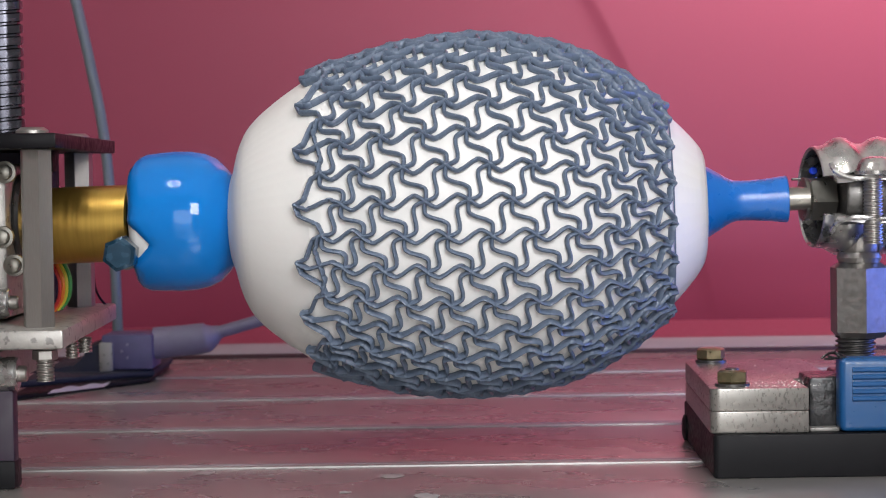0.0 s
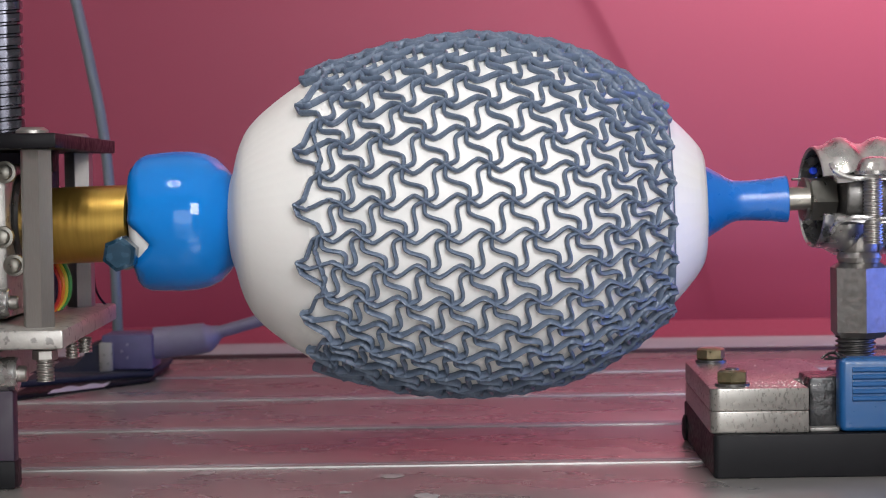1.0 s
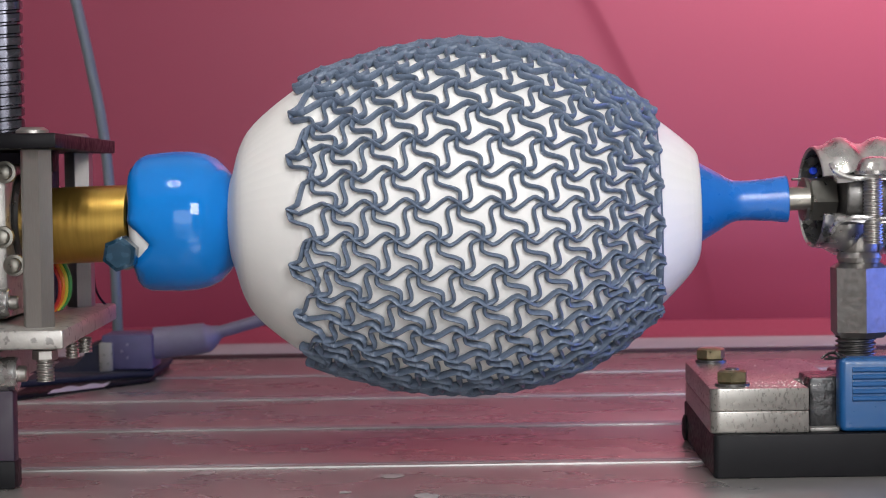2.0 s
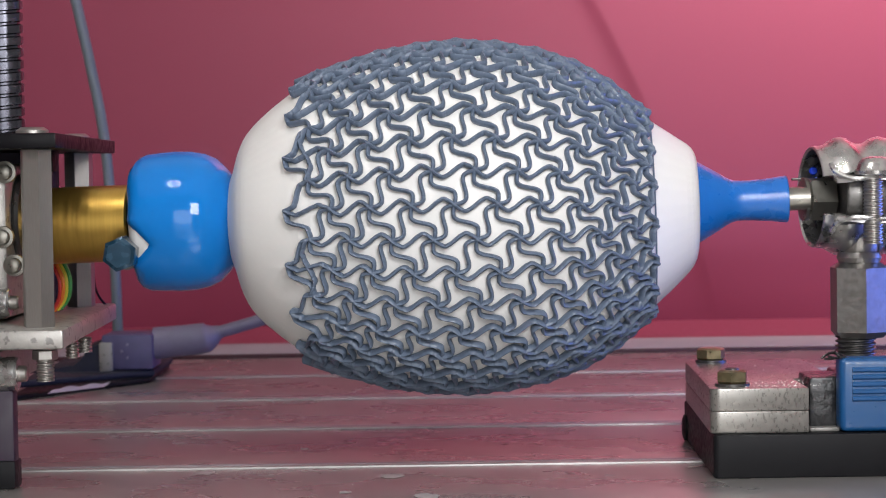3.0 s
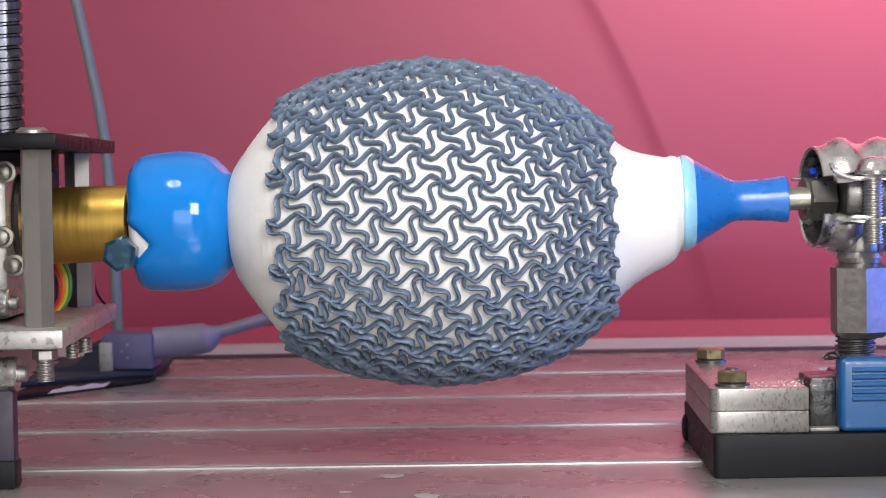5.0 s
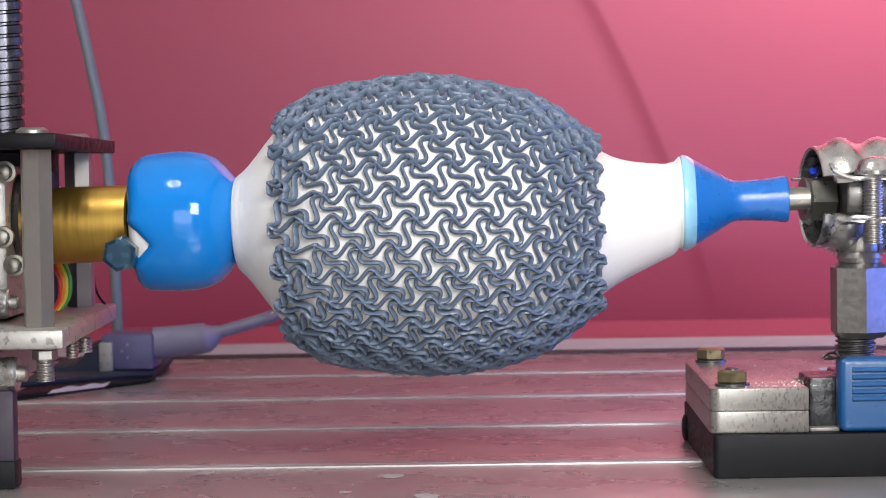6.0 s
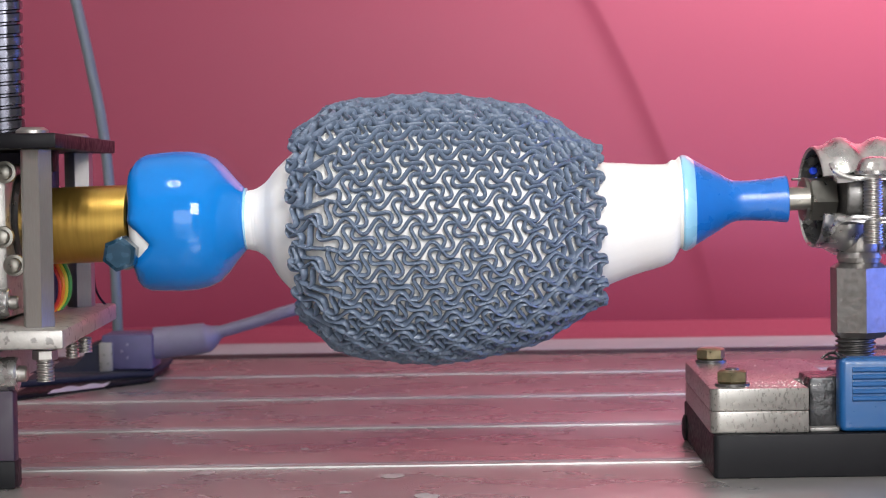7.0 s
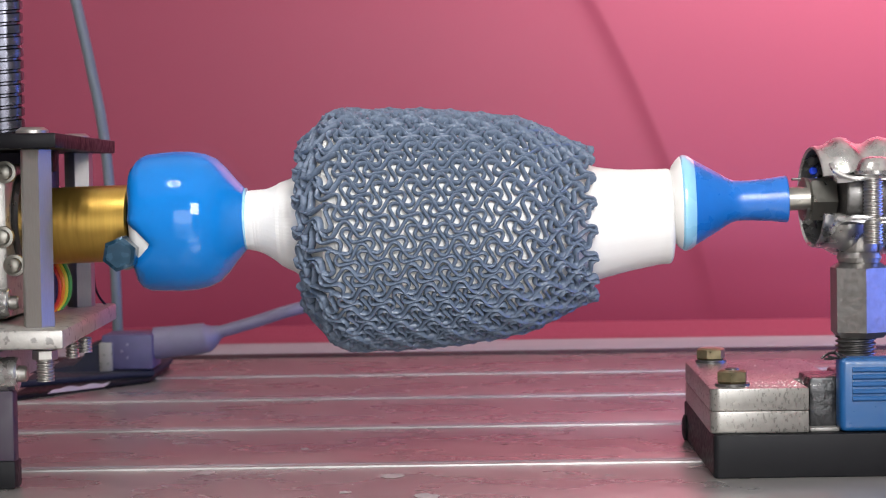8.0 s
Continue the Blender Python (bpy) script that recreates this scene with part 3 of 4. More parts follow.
    prof = [(-0.0004, 0.0183), (0.0, 0.0189), (0.003, 0.0192), (0.0052, 0.0197), (0.0068, 0.0209), (0.0086, 0.0219), (0.0106, 0.0222), (0.0126, 0.0217), (0.0144, 0.0204), (0.0165, 0.0197), (0.0190, 0.0196), (0.0208, 0.0205), (0.0228, 0.0217), (0.0252, 0.0222), (0.0276, 0.0217), (0.0300, 0.0203), (0.036, 0.0198)]
    rows = []
    for k in range(57):
        a = math.radians(-180 + 21.6) + (2 * math.pi - 2 * math.radians(21.6)) * k / 56
        dent = 1 + 0.006 * math.sin(5 * a) + 0.005 * math.sin(11 * a + 1)
        rows.append([band.verts.new((x, r * dent * math.cos(a), r * dent * math.sin(a))) for x, r in prof])
    for a, b in zip(rows, rows[1:]):
        for m in range(len(prof) - 1):
            band.faces.new((a[m], a[m + 1], b[m + 1], b[m]))
    bmesh.ops.recalc_face_normals(band, faces=band.faces)
    bmesh.ops.solidify(band, geom=band.faces[:], thickness=0.0010)
    part("band", band, CLAMPZINC, clamp, "dented zinc band with rolled beads", pose(ax - 0.0008, 0.0, axis_z - 0.0003, -3, 0, 6), angle=50)
    part("bearing", lathe([(0.008, 0.0180), (0.009, 0.0186), (0.024, 0.0186), (0.026, 0.012)], 40), DARKSTEEL, clamp, "dark bearing", pose(ax, 0, axis_z, 0, 0, 4))
    part("shaft_nut", lathe([(-0.0030, 0.0076), (-0.0022, 0.0086), (0.0062, 0.0086), (0.0072, 0.0078)], 6, "X", 0.12), NUTSTEEL, clamp, "hex nut on the shaft", pose(ax, -0.001, axis_z - 0.0010, 0, 0, 4))
    part("nut_washer", lathe([(-0.0046, 0.0078), (-0.0044, 0.0082), (-0.0033, 0.0082)], 32), NUTSTEEL, clamp, "", pose(ax, -0.001, axis_z - 0.0010, 0, 0, 4))
    part("lug", box(ax - 0.0075, ax - 0.001, 0.004, 0.006, axis_z + 0.0060, axis_z + 0.0070, 0.0003), DARKSTEEL, clamp)
    for sgn, zz in ((1, axis_z + 0.0070), (-1, axis_z - 0.0078)):
        g = bmesh.new()
        rows = []
        for i in range(15):
            t = i / 14
            x = ax + 0.004 + 0.038 * t
            row = []
            for j in range(5):
                s = j / 4
                row.append(g.verts.new((x, -0.0175 - 0.0085 * s + 0.0010 * math.sin(t * 8) * s, zz + sgn * 0.0012 * (1 - s) ** 2 - sgn * 0.0007 * math.cos(t * 9) * s)))
            rows.append(row)
        for a, b in zip(rows, rows[1:]):
            for j in range(4):
                g.faces.new((a[j], a[j + 1], b[j + 1], b[j]))
        bmesh.ops.recalc_face_normals(g, faces=g.faces)
        bmesh.ops.solidify(g, geom=g.faces[:], thickness=0.0014)
        part("ear_plate", g, CLAMPZINC, clamp, "crumpled zinc ear plate", angle=60)
        strap = smooth_path([(ax + 0.003, -0.0190, zz + sgn * 0.0050), (ax + 0.0045, -0.0225, zz + sgn * 0.0018), (ax + 0.010, -0.0258, zz - sgn * 0.0004), (ax + 0.020, -0.0262, zz + sgn * 0.0003), (ax + 0.030, -0.0258, zz), (ax + 0.042, -0.0255, zz)])
        part("strap_edge", tube(strap, 0.0010, 8), CLAMPZINC, clamp, "bright folded strap edge")
    sx = 0.1562
    scr = part("clamp_screw", thread(0.0036, 0.0013, 0.028, 0.15, 24), STEEL, clamp, "vertical threaded clamp screw", pose(sx, -0.024, 0.0808))
    part("screw_head", lathe([(-0.0014, 0.0050), (-0.0010, 0.0074), (0.0004, 0.0078), (0.0012, 0.0070), (0.0030, 0.0064), (0.0046, 0.0050), (0.0054, 0.0026)], 28, "Z"), CLAMPZINC, clamp, "domed screw head", pose(sx + 0.0010, -0.024, 0.1070))
    part("neck", lathe([(z1c + 0.0030, 0.0062), (z1c + 0.0045, 0.0070), (axis_z - 0.016, 0.0080), (axis_z - 0.012, 0.0070)], 32, "Z"), STEEL, clamp, "", pose(cx, cy, 0))
    # A small blue disc paints the blue reflection inside the band.
    part("blue_reflection", lathe([(-0.0006, 0.0012), (0.0006, 0.0016)], 20, "Y"), BLUEGLINT, clamp, "small disc painted as a blue reflection", Matrix.Translation((0.1408, 0.0100, 0.1075)))


def build_chips():
    rng = random.Random(5)
    bm = bmesh.new()
    z = 0.0315
    for k in range(110):
        front = rng.random() < 0.75
        x = 0.098 + rng.random() * 0.036
        y = -0.046 + (rng.random() ** 2) * (0.020 if front else 0.09)
        a, r = rng.random() * 6.28, 0.00014 + 0.00026 * rng.random()
        q = [bm.verts.new((x + r * (1 + 0.6 * rng.random()) * math.cos(a + m * 2.1), y + r * math.sin(a + m * 2.1), z + (0.0001 if m else 0.0004))) for m in range(3)]
        top = bm.verts.new((x, y, z + 0.0004 + 0.0003 * rng.random()))
        for m in range(3):
            bm.faces.new((q[m], q[(m + 1) % 3], top))
        bm.faces.new(q)
    tagged(part("metal_chips", bm, CHIP), "bright metal chips scattered on the clamp plate", "chips", kind="stuff")


# ---- the balloon and its lattice: shapes over time ----
# stations from the cap to the cone: place along the axis, radius, droop
FULL = [
    (-0.0738, 0.0110, -0.0005), (-0.0787, 0.0144, -0.0005), (-0.0775, 0.0195, -0.0012), (-0.0700, 0.0370, -0.0014), (-0.0464, 0.0542, -0.0017), (-0.0314, 0.0583, -0.0019), (-0.0154, 0.0627, -0.0019), (0.0129, 0.0653, -0.0016), (0.0409, 0.0616, -0.0017), (0.0625, 0.0525, -0.0018), (0.0818, 0.0378, -0.0022), (0.0942, 0.0248, -0.0018), (0.0973, 0.0177, -0.0009), (0.0952, 0.0149, -0.0001), (0.0883, 0.0168, -0.0001)]
FIRM = [
    (-0.0738, 0.0110, -0.0005), (-0.0787, 0.0144, -0.0005), (-0.0776, 0.0195, -0.0012), (-0.0709, 0.0343, -0.0016), (-0.0516, 0.0500, -0.0020), (-0.0367, 0.0551, -0.0022), (-0.0211, 0.0597, -0.0024), (0.0063, 0.0626, -0.0025), (0.0337, 0.0589, -0.0029), (0.0546, 0.0505, -0.0032), (0.0735, 0.0361, -0.0037), (0.0847, 0.0282, -0.0026), (0.0916, 0.0229, -0.0015), (0.0937, 0.0172, -0.0005), (0.0885, 0.0168, -0.0001)]
EASED = [
    (-0.0738, 0.0110, -0.0005), (-0.0787, 0.0144, -0.0005), (-0.0777, 0.0195, -0.0012), (-0.0719, 0.0314, -0.0018), (-0.0577, 0.0451, -0.0024), (-0.0430, 0.0512, -0.0026), (-0.0279, 0.0562, -0.0029), (-0.0016, 0.0595, -0.0035), (0.0251, 0.0558, -0.0043), (0.0452, 0.0482, -0.0048), (0.0636, 0.0341, -0.0054), (0.0730, 0.0261, -0.0043), (0.0831, 0.0215, -0.0028), (0.0866, 0.0198, -0.0014), (0.0883, 0.0168, -0.0001)]
HALF = [
    (-0.0738, 0.0110, -0.0005), (-0.0775, 0.0140, -0.0005), (-0.0768, 0.0174, -0.0016), (-0.0721, 0.0221, -0.0022), (-0.0595, 0.0373, -0.0032), (-0.0449, 0.0481, -0.0038), (-0.0309, 0.0508, -0.0042), (-0.0064, 0.0534, -0.0046), (0.0179, 0.0504, -0.0056), (0.0377, 0.0438, -0.0057), (0.0557, 0.0291, -0.0059), (0.0667, 0.0225, -0.0054), (0.0814, 0.0179, -0.0031), (0.0856, 0.0170, -0.0018), (0.0883, 0.0156, -0.0001)]
LOOSE = [
    (-0.0738, 0.0110, -0.0005), (-0.0713, 0.0117, -0.0007), (-0.0676, 0.0142, -0.0011), (-0.0640, 0.0225, -0.0024), (-0.0554, 0.0322, -0.0030), (-0.0416, 0.0438, -0.0042), (-0.0276, 0.0482, -0.0048), (-0.0040, 0.0505, -0.0054), (0.0197, 0.0477, -0.0060), (0.0387, 0.0417, -0.0059), (0.0570, 0.0272, -0.0065), (0.0679, 0.0219, -0.0056), (0.0820, 0.0183, -0.0035), (0.0858, 0.0172, -0.0018), (0.0883, 0.0156, -0.0001)]
SLACK = [
    (-0.0738, 0.0110, -0.0005), (-0.0700, 0.0117, -0.0007), (-0.0657, 0.0149, -0.0011), (-0.0614, 0.0208, -0.0022), (-0.0543, 0.0280, -0.0030), (-0.0403, 0.0428, -0.0047), (-0.0272, 0.0457, -0.0055), (-0.0042, 0.0475, -0.0063), (0.0180, 0.0447, -0.0064), (0.0373, 0.0392, -0.0063), (0.0558, 0.0251, -0.0071), (0.0688, 0.0211, -0.0056), (0.0824, 0.0187, -0.0041), (0.0860, 0.0177, -0.0018), (0.0883, 0.0156, -0.0001)]
SMALL = [
    (-0.0738, 0.0110, -0.0005), (-0.0696, 0.0115, -0.0009), (-0.0653, 0.0129, -0.0018), (-0.0604, 0.0157, -0.0026), (-0.0522, 0.0210, -0.0034), (-0.0403, 0.0407, -0.0051), (-0.0285, 0.0421, -0.0059), (-0.0063, 0.0416, -0.0060), (0.0147, 0.0395, -0.0062), (0.0341, 0.0354, -0.0061), (0.0522, 0.0232, -0.0065), (0.0642, 0.0196, -0.0061), (0.0795, 0.0178, -0.0049), (0.0846, 0.0172, -0.0046), (0.0860, 0.0122, -0.0028)]
FULL, FIRM, EASED, HALF, LOOSE, SLACK, SMALL = (np.array(s) for s in (FULL, FIRM, EASED, HALF, LOOSE, SLACK, SMALL))
STEPS = [(0.0, FULL, FULL, 0.0), (1.0, FULL, FULL, 0.0), (1.5, FULL, FIRM, 0.28), (3.0, FULL, FIRM, 0.78), (3.5, FIRM, FIRM, 0.0), (3.7, FIRM, EASED, 0.08), (4.0, FIRM, EASED, 0.61),
         (4.5, FULL, EASED, 1.0), (6.0, HALF, HALF, 0.0), (6.5, LOOSE, LOOSE, 0.0), (7.0, SLACK, SLACK, 0.0), (7.5, SLACK, SMALL, 0.55), (8.0, SMALL, SMALL, 0.0)]
TIMES = [s[0] for s in STEPS]
# how far the sleeve lifts off the skin at its two ends, and its slow turn in degrees
LIFT_L = [0, 0, 0, 0, 0, 0, 0, 0, 0.002, 0.003, 0.0045, 0.007, 0.0090]
LIFT_R = [0, 0, 0, 0, 0, 0, 0, 0.0005, 0.002, 0.0025, 0.003, 0.0035, 0.004]
# how far the outer tips at the hub end draw in, in stations
DRAW = [0, 0, 0, 0, 0, 0, 0.02, 0.05, 0.16, 0.22, 0.25, 0.26, 0.26]
# how far the tips at the nozzle end stand out, in stations
SCALLOP = [0, 0, 0, 0, 0, 0, 0.01, 0.03, 0.08, 0.10, 0.13, 0.16, 0.18]
TURN = [0, 0, -0.3, -0.5, -0.6, -0.7, -0.9, -1.3, -1.9, -2.5, -2.1, -2.7, -2.8]
# how far the sleeve twists, in degrees for each station
TWIST = [-0.5, -0.5, -0.42, -0.2, -0.1, -0.05, 0.05, 0.25, 0.5, 0.7, 0.6, 0.75, 0.75]


def slopes(y):
    """Shape-keeping slopes for evenly spaced stations."""
    d = np.diff(y, axis=0)
    m = np.zeros_like(y)
    m[1:-1] = (d[:-1] + d[1:]) / 2
    m[0], m[-1] = d[0], d[-1]
    return m


TABLES = []
for _t, _a, _b, _w in STEPS:
    _y = _a * (1 - _w) + _b * _w
    TABLES.append((_y, slopes(_y)))


def station(k, v):
    """Place, radius and droop, and their slopes, at station v (array) and step k."""
    y, m = TABLES[k]
    v = np.clip(np.asarray(v, float), 0, len(y) - 1)
    i = np.minimum(v.astype(int), len(y) - 2)
    t = (v - i)[..., None]
    a, b, ma, mb = y[i], y[i + 1], m[i], m[i + 1]
    p = (2 * t**3 - 3 * t**2 + 1) * a + (t**3 - 2 * t**2 + t) * ma + (-2 * t**3 + 3 * t**2) * b + (t**3 - t**2) * mb
    d = (6 * t**2 - 6 * t) * a + (3 * t**2 - 4 * t + 1) * ma + (-6 * t**2 + 6 * t) * b + (3 * t**2 - 2 * t) * mb
    return p, d


def skin_point(k, v, phi, out=0.0):
    """Point and outward normal at step k, station v, angle phi (0 towards the front, up positive)."""
    p, d = station(k, v)
    x, r, s = p[..., 0], p[..., 1], p[..., 2]
    n = np.stack([-d[..., 1], d[..., 0]], -1)
    n /= np.linalg.norm(n, axis=-1, keepdims=True)
    x, r = x + n[..., 0] * out, r + n[..., 1] * out
    cs, sn = np.cos(phi), np.sin(phi)
    return np.stack([x, -r * cs, s + r * sn], -1), np.stack([n[..., 0], -n[..., 1] * cs, n[..., 1] * sn], -1)


V_LEFT, V_RIGHT = 3.90, 10.04
STRAND_R, STRAND_H = 0.00076, 0.00155


def sleeve_point(k, v, phi):
    """Like skin_point, for the middle of the lattice's strands."""
    a = np.clip((V_LEFT + 1.0 - v) / 1.0, 0, 1) ** 1.3 * LIFT_L[k] + np.clip((v - V_RIGHT + 0.9) / 0.9, 0, 1) ** 1.4 * LIFT_R[k]
    phi = phi + np.radians(TURN[k] + TWIST[k] * (v - 7.0))
    p, n = skin_point(k, v, phi, STRAND_H * 0.9)
    return p + a[..., None] * np.stack([0 * a, -np.cos(phi), np.sin(phi)], -1), n


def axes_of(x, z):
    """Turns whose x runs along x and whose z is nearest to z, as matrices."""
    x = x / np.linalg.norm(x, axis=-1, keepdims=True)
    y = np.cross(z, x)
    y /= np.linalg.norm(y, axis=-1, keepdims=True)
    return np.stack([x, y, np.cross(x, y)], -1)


def as_pose(turn, place):
    m = Matrix([[*map(float, turn[r]), float(place[r])] for r in range(3)] + [[0, 0, 0, 1]])
    return m


MOVERS = []


def build_balloon():
    balloon = thing("balloon", "matte white rubber balloon slowly losing its air", "balloon", AXIS)
    cuts = [0, 0.4, 0.8, 1.1, 1.4] + [1.6 + 0.15 * k for k in range(17)] + [4.2, 4.5, 4.75, 5, 5.5, 6, 6.5, 7, 7.5, 8, 8.5, 9, 9.4, 9.7]
    cuts += [10 + 0.16 * k for k in range(20)] + [13.3, 13.6, 14]
    for ring, (a, b) in enumerate(zip(cuts, cuts[1:])):
        n = 72 if 1.5 < a < 4.1 else 54 if a > 11.4 else 36 if a > 9.9 else 40
        half = math.pi / n
        lens, wa, wb, rm, bow = [], [], [], [], []
        vs = np.linspace(a, b, 5)
        for k in range(len(STEPS)):
            p, _ = station(k, vs)
            lens.append(np.linalg.norm(np.diff(p[:, :2], axis=0), axis=1).sum())
            wa.append(p[0, 1]), wb.append(p[-1, 1]), rm.append(p[2, 1])
            chord = p[-1, :2] - p[0, :2]
            off = p[2, :2] - (p[0, :2] + p[-1, :2]) / 2
            bow.append((chord[0] * off[1] - chord[1] * off[0]) / max(1e-9, np.linalg.norm(chord)))
        pick = slice(0, 8) if a < 10 else slice(7, 13)
        length, ra, rb, rr, bw = max(lens) * 1.05, max(wa), max(wb), math.sqrt(max(rm) * min(rm)) if a < 4.1 else sum(rm[pick]) / len(rm[pick]), sum(bow[pick]) / len(bow[pick])
        # one curved panel: along x, round the axis in y, outwards in z
        bm = bmesh.new()
        for down in (0.0, 0.0004):
            rows = []
            for t in (0.0, 0.33, 0.67, 1.0):
                w = (ra + (rb - ra) * t) * math.tan(half) * 1.05
                row = []
                for s in (-1.0, -0.5, 0.0, 0.5, 1.0):
                    z = -(w * s) ** 2 / (2 * rr) + bw * (1 - (2 * t - 1) ** 2) - down
                    row.append(bm.verts.new(((t - 0.5) * length, w * s, z)))
                rows.append(row)
            for p, q in zip(rows, rows[1:]):
                for j in range(4):
                    bm.faces.new((p[j], p[j + 1], q[j + 1], q[j]) if not down else (p[j], q[j], q[j + 1], p[j + 1]))
        me = done("skin_panel", bm, WHITE, True, 180)
        phis = np.arange(n) * 2 * math.pi / n
        per = []
        for k in range(len(STEPS)):
            pa, _ = skin_point(k, np.full(n, a), phis)
            pb, _ = skin_point(k, np.full(n, b), phis)
            pm, nm = skin_point(k, np.full(n, (a + b) / 2), phis)
            mid = (pa + pb) / 2 + nm * (0.00003 * (ring % 2) + 0.00002 * (np.arange(n) % 2))[:, None]
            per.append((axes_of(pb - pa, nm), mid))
        for i in range(n):
            ob = new("skin_panel", me)
            ob.parent = balloon
            MOVERS.append((ob, [(t, per[k][0][i], per[k][1][i]) for k, t in enumerate(TIMES)]))
    return balloon


def meander(psi, steps):
    """A sine-generated curve of length 1: points and the length of its chord."""
    s = (np.arange(240) + 0.5) / 240
    a = -psi * np.tanh(1.6 * np.cos(2 * math.pi * s)) / math.tanh(1.6)
    xs, ys = np.concatenate([[0], np.cumsum(np.cos(a)) / 240]), np.concatenate([[0], np.cumsum(np.sin(a)) / 240])
    at = np.linspace(0, 240, steps + 1)
    return np.interp(at, np.arange(241), xs), np.interp(at, np.arange(241), ys), xs[-1]


PSI0, PSI_MID, COUNT, FRONT_BITS, BACK_BITS = 0.66, 0.98, 34, 6, 2
PSIS = np.linspace(0.05, 1.75, 69)
CHORDS = np.array([meander(p, 4)[2] for p in PSIS])


def strand_mesh(bits, k, length):
    """One rigid bit of a strand, bent as in the middle of its travel, for a strand of the given length."""
    fine = 5 if bits > 3 else 14
    xs, ys, _ = meander(PSI_MID, bits * fine)
    xs, ys = xs[k * fine:(k + 1) * fine + 1] * length, ys[k * fine:(k + 1) * fine + 1] * length
    a = math.atan2(ys[-1] - ys[0], xs[-1] - xs[0])
    mx, my = (xs[0] + xs[-1]) / 2, (ys[0] + ys[-1]) / 2
    pts = [((x - mx) * math.cos(a) + (y - my) * math.sin(a), -(x - mx) * math.sin(a) + (y - my) * math.cos(a)) for x, y in zip(xs, ys)]
    bm = bmesh.new()
    rings, n = [], 8
    d0 = Vector((pts[0][0] - pts[1][0], pts[0][1] - pts[1][1])).normalized()
    d1 = Vector((pts[-1][0] - pts[-2][0], pts[-1][1] - pts[-2][1])).normalized()
    line = [(Vector(pts[0]) + d0 * STRAND_R * c, q) for c, q in ((0.92, 0.42), (0.62, 0.80))]
    line += [(Vector(p), 1.0) for p in pts]
    line += [(Vector(pts[-1]) + d1 * STRAND_R * c, q) for c, q in ((0.62, 0.80), (0.92, 0.42))]
    for i, (p, q) in enumerate(line):
        d = (line[min(i + 1, len(line) - 1)][0] - line[max(i - 1, 0)][0]).normalized()
        e = Vector((-d.y, d.x))
        rings.append([bm.verts.new((p.x + e.x * q * STRAND_R * math.cos(2 * math.pi * j / n), p.y + e.y * q * STRAND_R * math.cos(2 * math.pi * j / n),
                                    q * STRAND_H * math.sin(2 * math.pi * j / n))) for j in range(n)])
    for a, b in zip(rings, rings[1:]):
        for j in range(n):
            bm.faces.new((a[j], a[(j + 1) % n], b[(j + 1) % n], b[j]))
    bm.faces.new(rings[0]), bm.faces.new(rings[-1])
    return done("strand_bit", bm, LATTICE, True, 75)


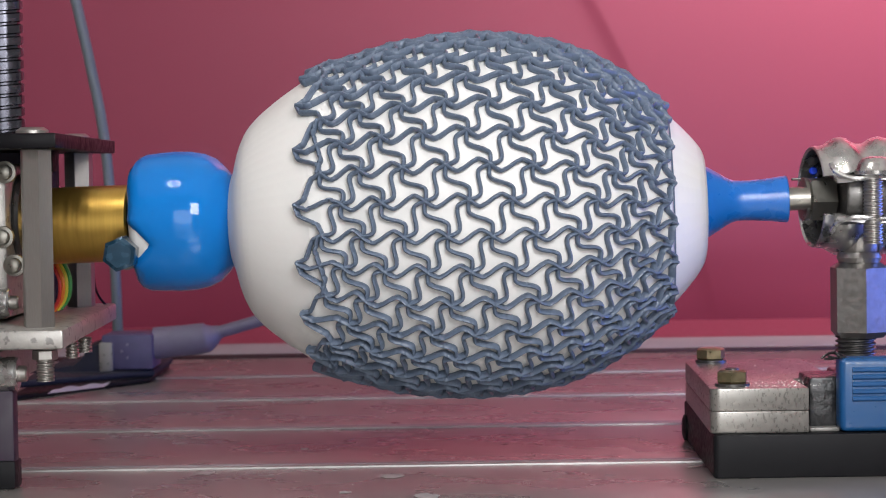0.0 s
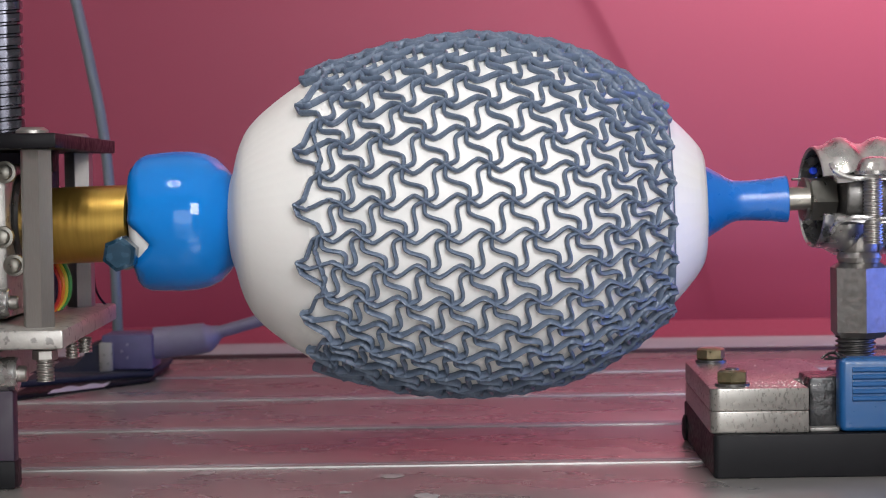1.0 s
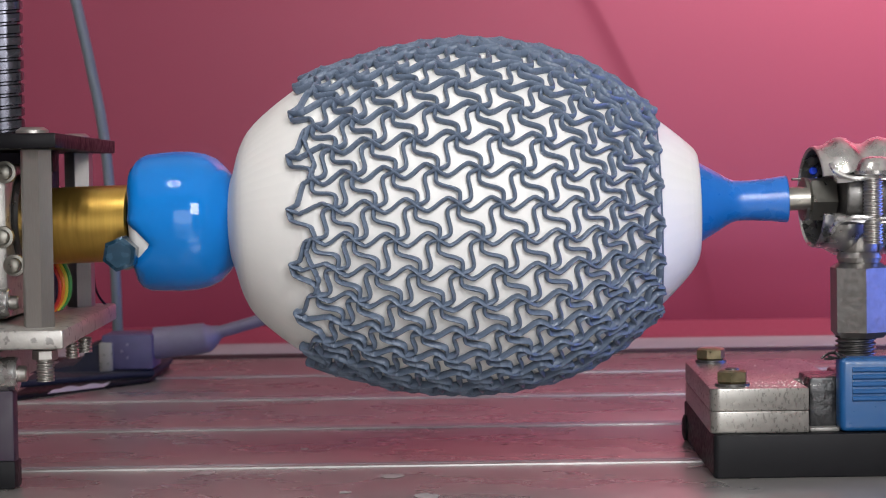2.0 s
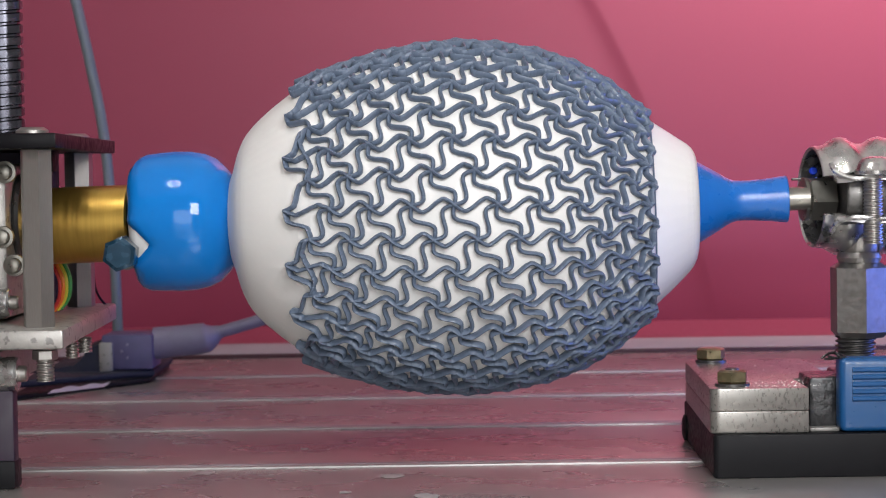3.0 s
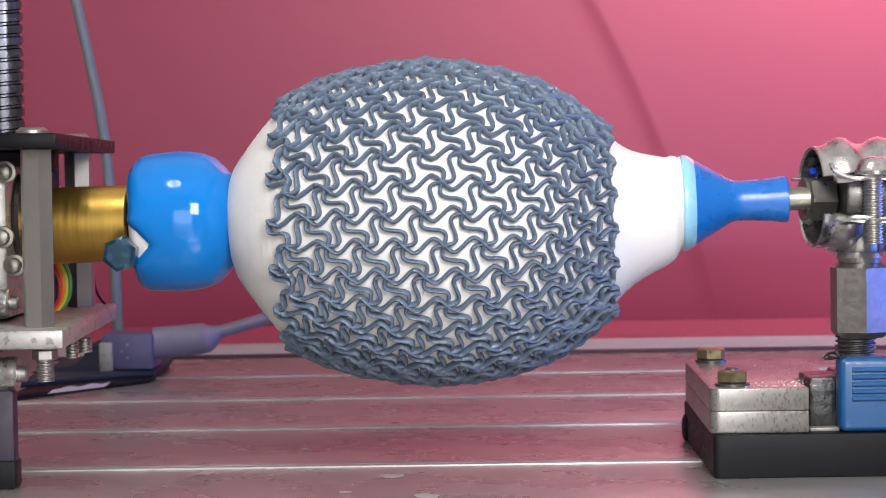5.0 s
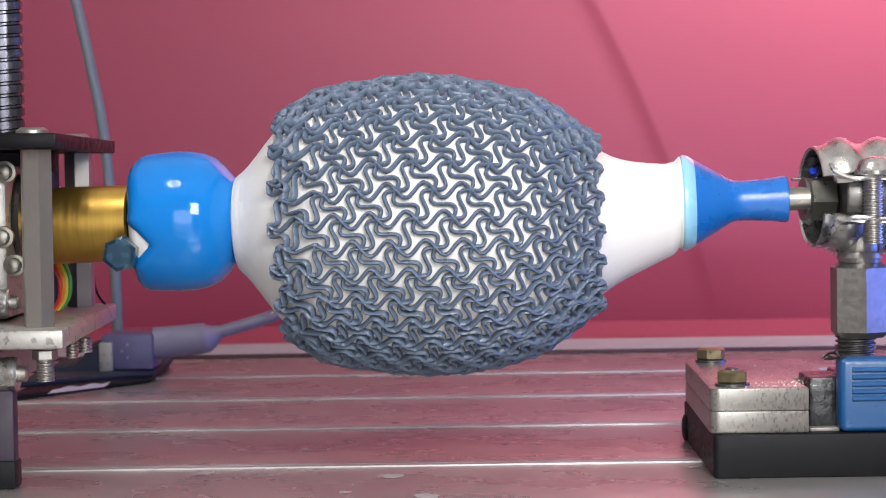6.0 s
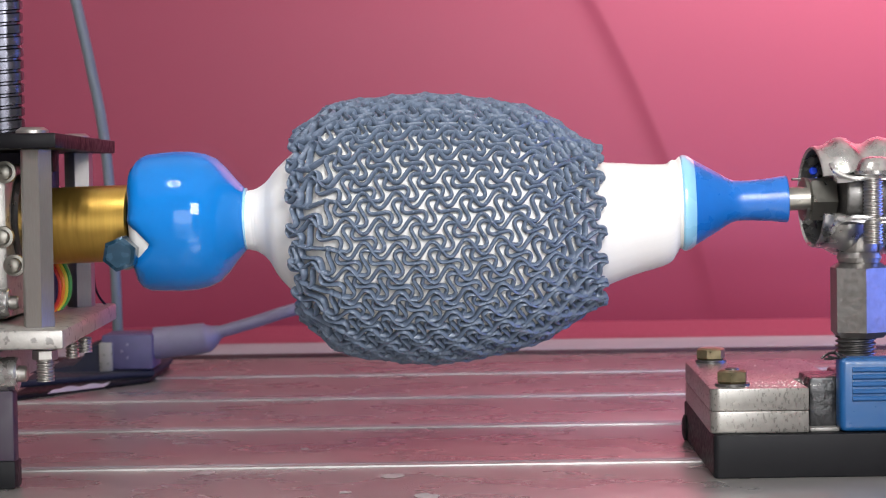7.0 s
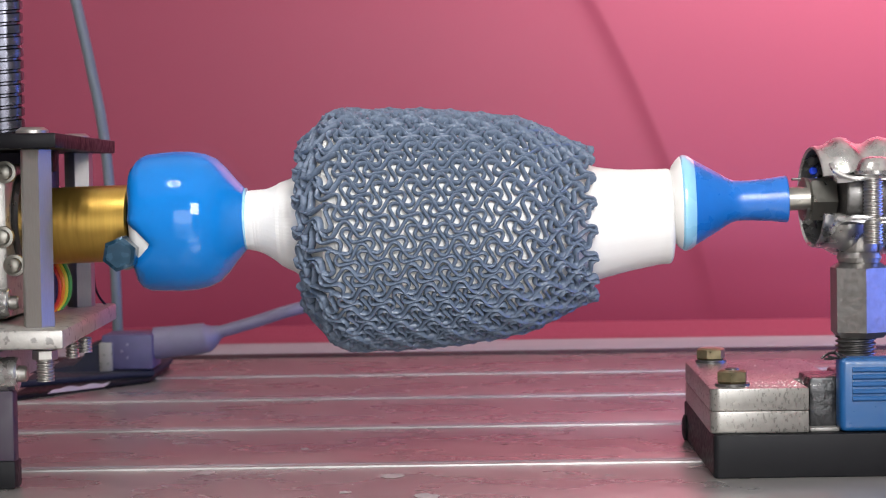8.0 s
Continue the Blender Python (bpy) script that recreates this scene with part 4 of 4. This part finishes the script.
def build_sleeve():
    sleeve = thing("lattice_sleeve", "slate-blue silicone lattice sleeve of curled strands round the balloon", "lattice sleeve", AXIS)
    # stations at even steps of length along the full balloon
    vv = np.linspace(3.6, V_RIGHT + 0.02, 2001)
    p, _ = station(0, vv)
    arc = np.concatenate([[0], np.cumsum(np.linalg.norm(np.diff(p[:, :2], axis=0), axis=1))])
    pitch = 0.0149
    home = np.interp(6.97, vv, arc)
    floor_s = float(np.interp(V_LEFT, vv, arc))
    first = home - pitch * int((home - floor_s) / pitch)
    node = {}
    for i in range(COUNT):
        phi = math.radians(5.4 + i * 360 / COUNT)
        j = 0
        s = first + (pitch / 2 if i % 2 else 0)
        if s - pitch > floor_s:
            s -= pitch
        j = round((s - first) / (pitch / 2))
        if s - floor_s < pitch * 0.42:
            node[i, j] = (float(np.interp(s - 0.0026, arc, vv)), phi)
            s += pitch
            j += 2
        while s <= arc[-1]:
            node[i, j] = (float(np.interp(s, arc, vv)), phi)
            s += pitch
            j += 2
        if arc[-1] - (s - pitch) > 0.36 * pitch:
            node[i, j] = (float(vv[-1]), phi)
    edges, rise, bend, pull, push = [], [], [], [], []
    tips, outer, far = set(), set(), {q for q in node if node[q][0] == float(vv[-1])}
    for i in range(COUNT):
        js = [b for a, b in node if a == i]
        tips |= {(i, max(js))} | ({(i, min(js))} if node[i, min(js)][0] < V_LEFT + 0.10 else set())
        outer |= {(i, min(js))} & {q for q in tips if node[q][0] < V_LEFT + 0.10}
    for (i, j) in node:
        for family, (di, dj) in enumerate(((0, 2), (1, 1), (1, -1))):
            q = ((i + di) % COUNT, j + dj)
            if q in node:
                wrap = 2 * math.pi if i + di >= COUNT else 0
                edges.append((node[i, j], (node[q][0], node[q][1] + wrap)))
                pull.append(((i, j) in outer, q in outer))
                push.append(((i, j) in far, q in far))
                rise.append((0.0010, 0.0005, 0.0001)[family])
                bend.append(0.40 if (i, j) in tips or q in tips else PSI0)
    # every second tip at the hub end is closed behind by a short upright strand
    for i in range(0, COUNT, 2):
        if ((i + COUNT // 2) % COUNT - COUNT // 2) % 4 == 2:
            a, b = (i - 1) % COUNT, (i + 1) % COUNT
            low, high = node[a, min(j for q, j in node if q == a)], node[b, min(j for q, j in node if q == b)]
            edges.append(((low[0] - 0.09, low[1]), (high[0] - 0.09, high[1] + (2 * math.pi if b < a else 0))))
            pull.append((False, False)), push.append((False, False)), rise.append(0.0006), bend.append(0.30)
    E = np.array(edges)
    va, pa, vb, pb = E[:, 0, 0], E[:, 0, 1], E[:, 1, 0], E[:, 1, 1]
    vm, pm = (va + vb) / 2, (pa + pb) / 2
    A, _ = sleeve_point(0, va, pa)
    B, _ = sleeve_point(0, vb, pb)
    # whole strands share one length, so they curl up more where the balloon is thinner; the short ones at the rims keep their own
    start = np.linalg.norm(B - A, axis=1) / np.interp(bend, PSIS, CHORDS)
    whole = np.array(bend) == PSI0
    start[whole] = np.maximum(pitch / float(np.interp(PSI0, PSIS, CHORDS)), start[whole] * 0.98)
    front = np.cos(pm) > -0.20
    lengths = np.clip(np.round(start / 0.0010), 8, 18)
    meshes = {}
    grids = {bits: [meander(p, bits) for p in PSIS] for bits in (FRONT_BITS, BACK_BITS)}
    tracks = [[] for _ in edges]
    drawn, stood = np.array(pull, float), np.array(push, float)
    va0, vb0 = va, vb
    for k, t in enumerate(TIMES):
        va, vb = va0 + drawn[:, 0] * DRAW[k] + stood[:, 0] * SCALLOP[k], vb0 + drawn[:, 1] * DRAW[k] + stood[:, 1] * SCALLOP[k]
        vm = (va + vb) / 2
        A, nA = sleeve_point(k, va, pa)
        B, nB = sleeve_point(k, vb, pb)
        M, nM = sleeve_point(k, vm, pm)
        c = B - A
        span = np.linalg.norm(c, axis=1)
        e1 = c / span[:, None]
        e2 = np.cross(nM, e1)
        e2 /= np.linalg.norm(e2, axis=1, keepdims=True)
        bulge = ((M - (A + B) / 2) * nM).sum(1)
        psi = np.interp(-span / start, -CHORDS, PSIS)
        for e in range(len(edges)):
            bits = FRONT_BITS if front[e] else BACK_BITS
            g = grids[bits][int(np.argmin(np.abs(PSIS - psi[e])))]
            f = span[e] / g[2]
            xs, ys = g[0] * f, g[1] * f
            u = xs / span[e]
            heap = rise[e] * np.abs(2 * np.linspace(0, 1, len(xs)) - 1) ** 2.5
            n = nA[e] * (1 - u)[:, None] + nB[e] * u[:, None]
            pts = A[e] + xs[:, None] * e1[e] + ys[:, None] * e2[e] + (4 * u * (1 - u) * bulge[e] + heap)[:, None] * nM[e]
            nn = (n[:-1] + n[1:]) / 2
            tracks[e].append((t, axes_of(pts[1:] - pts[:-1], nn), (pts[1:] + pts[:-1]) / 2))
    for e in range(len(edges)):
        bits = FRONT_BITS if front[e] else BACK_BITS
        for b in range(bits):
            key = (bits, b, lengths[e])
            if key not in meshes:
                meshes[key] = strand_mesh(bits, b, lengths[e] * 0.0010)
            ob = new("strand_bit", meshes[key])
            ob.parent = sleeve
            MOVERS.append((ob, [(t, r[b], m[b]) for t, r, m in tracks[e]]))
    # the thin binding thread round the right-hand end
    ring = 4 * COUNT
    v_end = V_RIGHT + 0.03
    me = done("edge_thread", tube([(-0.0013, 0, 0), (0, 0, 0), (0.0013, 0, 0)], 0.00034, 6), LATTICE)
    phis = np.arange(ring) * 2 * math.pi / ring
    per = []
    for k in range(len(TIMES)):
        swing = SCALLOP[k] * np.cos(COUNT / 2 * (phis - math.radians(5.4 + 360 / COUNT)))
        a, na = sleeve_point(k, v_end + swing, phis)
        b, _ = sleeve_point(k, v_end + np.roll(swing, -1), phis + 2 * math.pi / ring)
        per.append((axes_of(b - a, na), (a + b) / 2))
    for i in range(ring):
        ob = new("edge_thread", me)
        ob.parent = sleeve
        MOVERS.append((ob, [(t, per[k][0][i], per[k][1][i]) for k, t in enumerate(TIMES)]))
    return sleeve


build_bed()
build_scuffs()
build_rail()
build_backdrop()
build_room()
build_ring_lamp()
build_cap()
build_brass()
build_cone()
build_mount()
build_lead_screw()
build_cables()
build_connector()
build_tailstock()
build_chips()
build_balloon()
build_sleeve()


def motions():
    """The balloon shrinks and its sleeve curls up: each rigid piece follows its own rows."""
    for ob, rows in MOVERS:
        walk(ob, [(t, as_pose(r, p)) for t, r, p in rows])


motions()
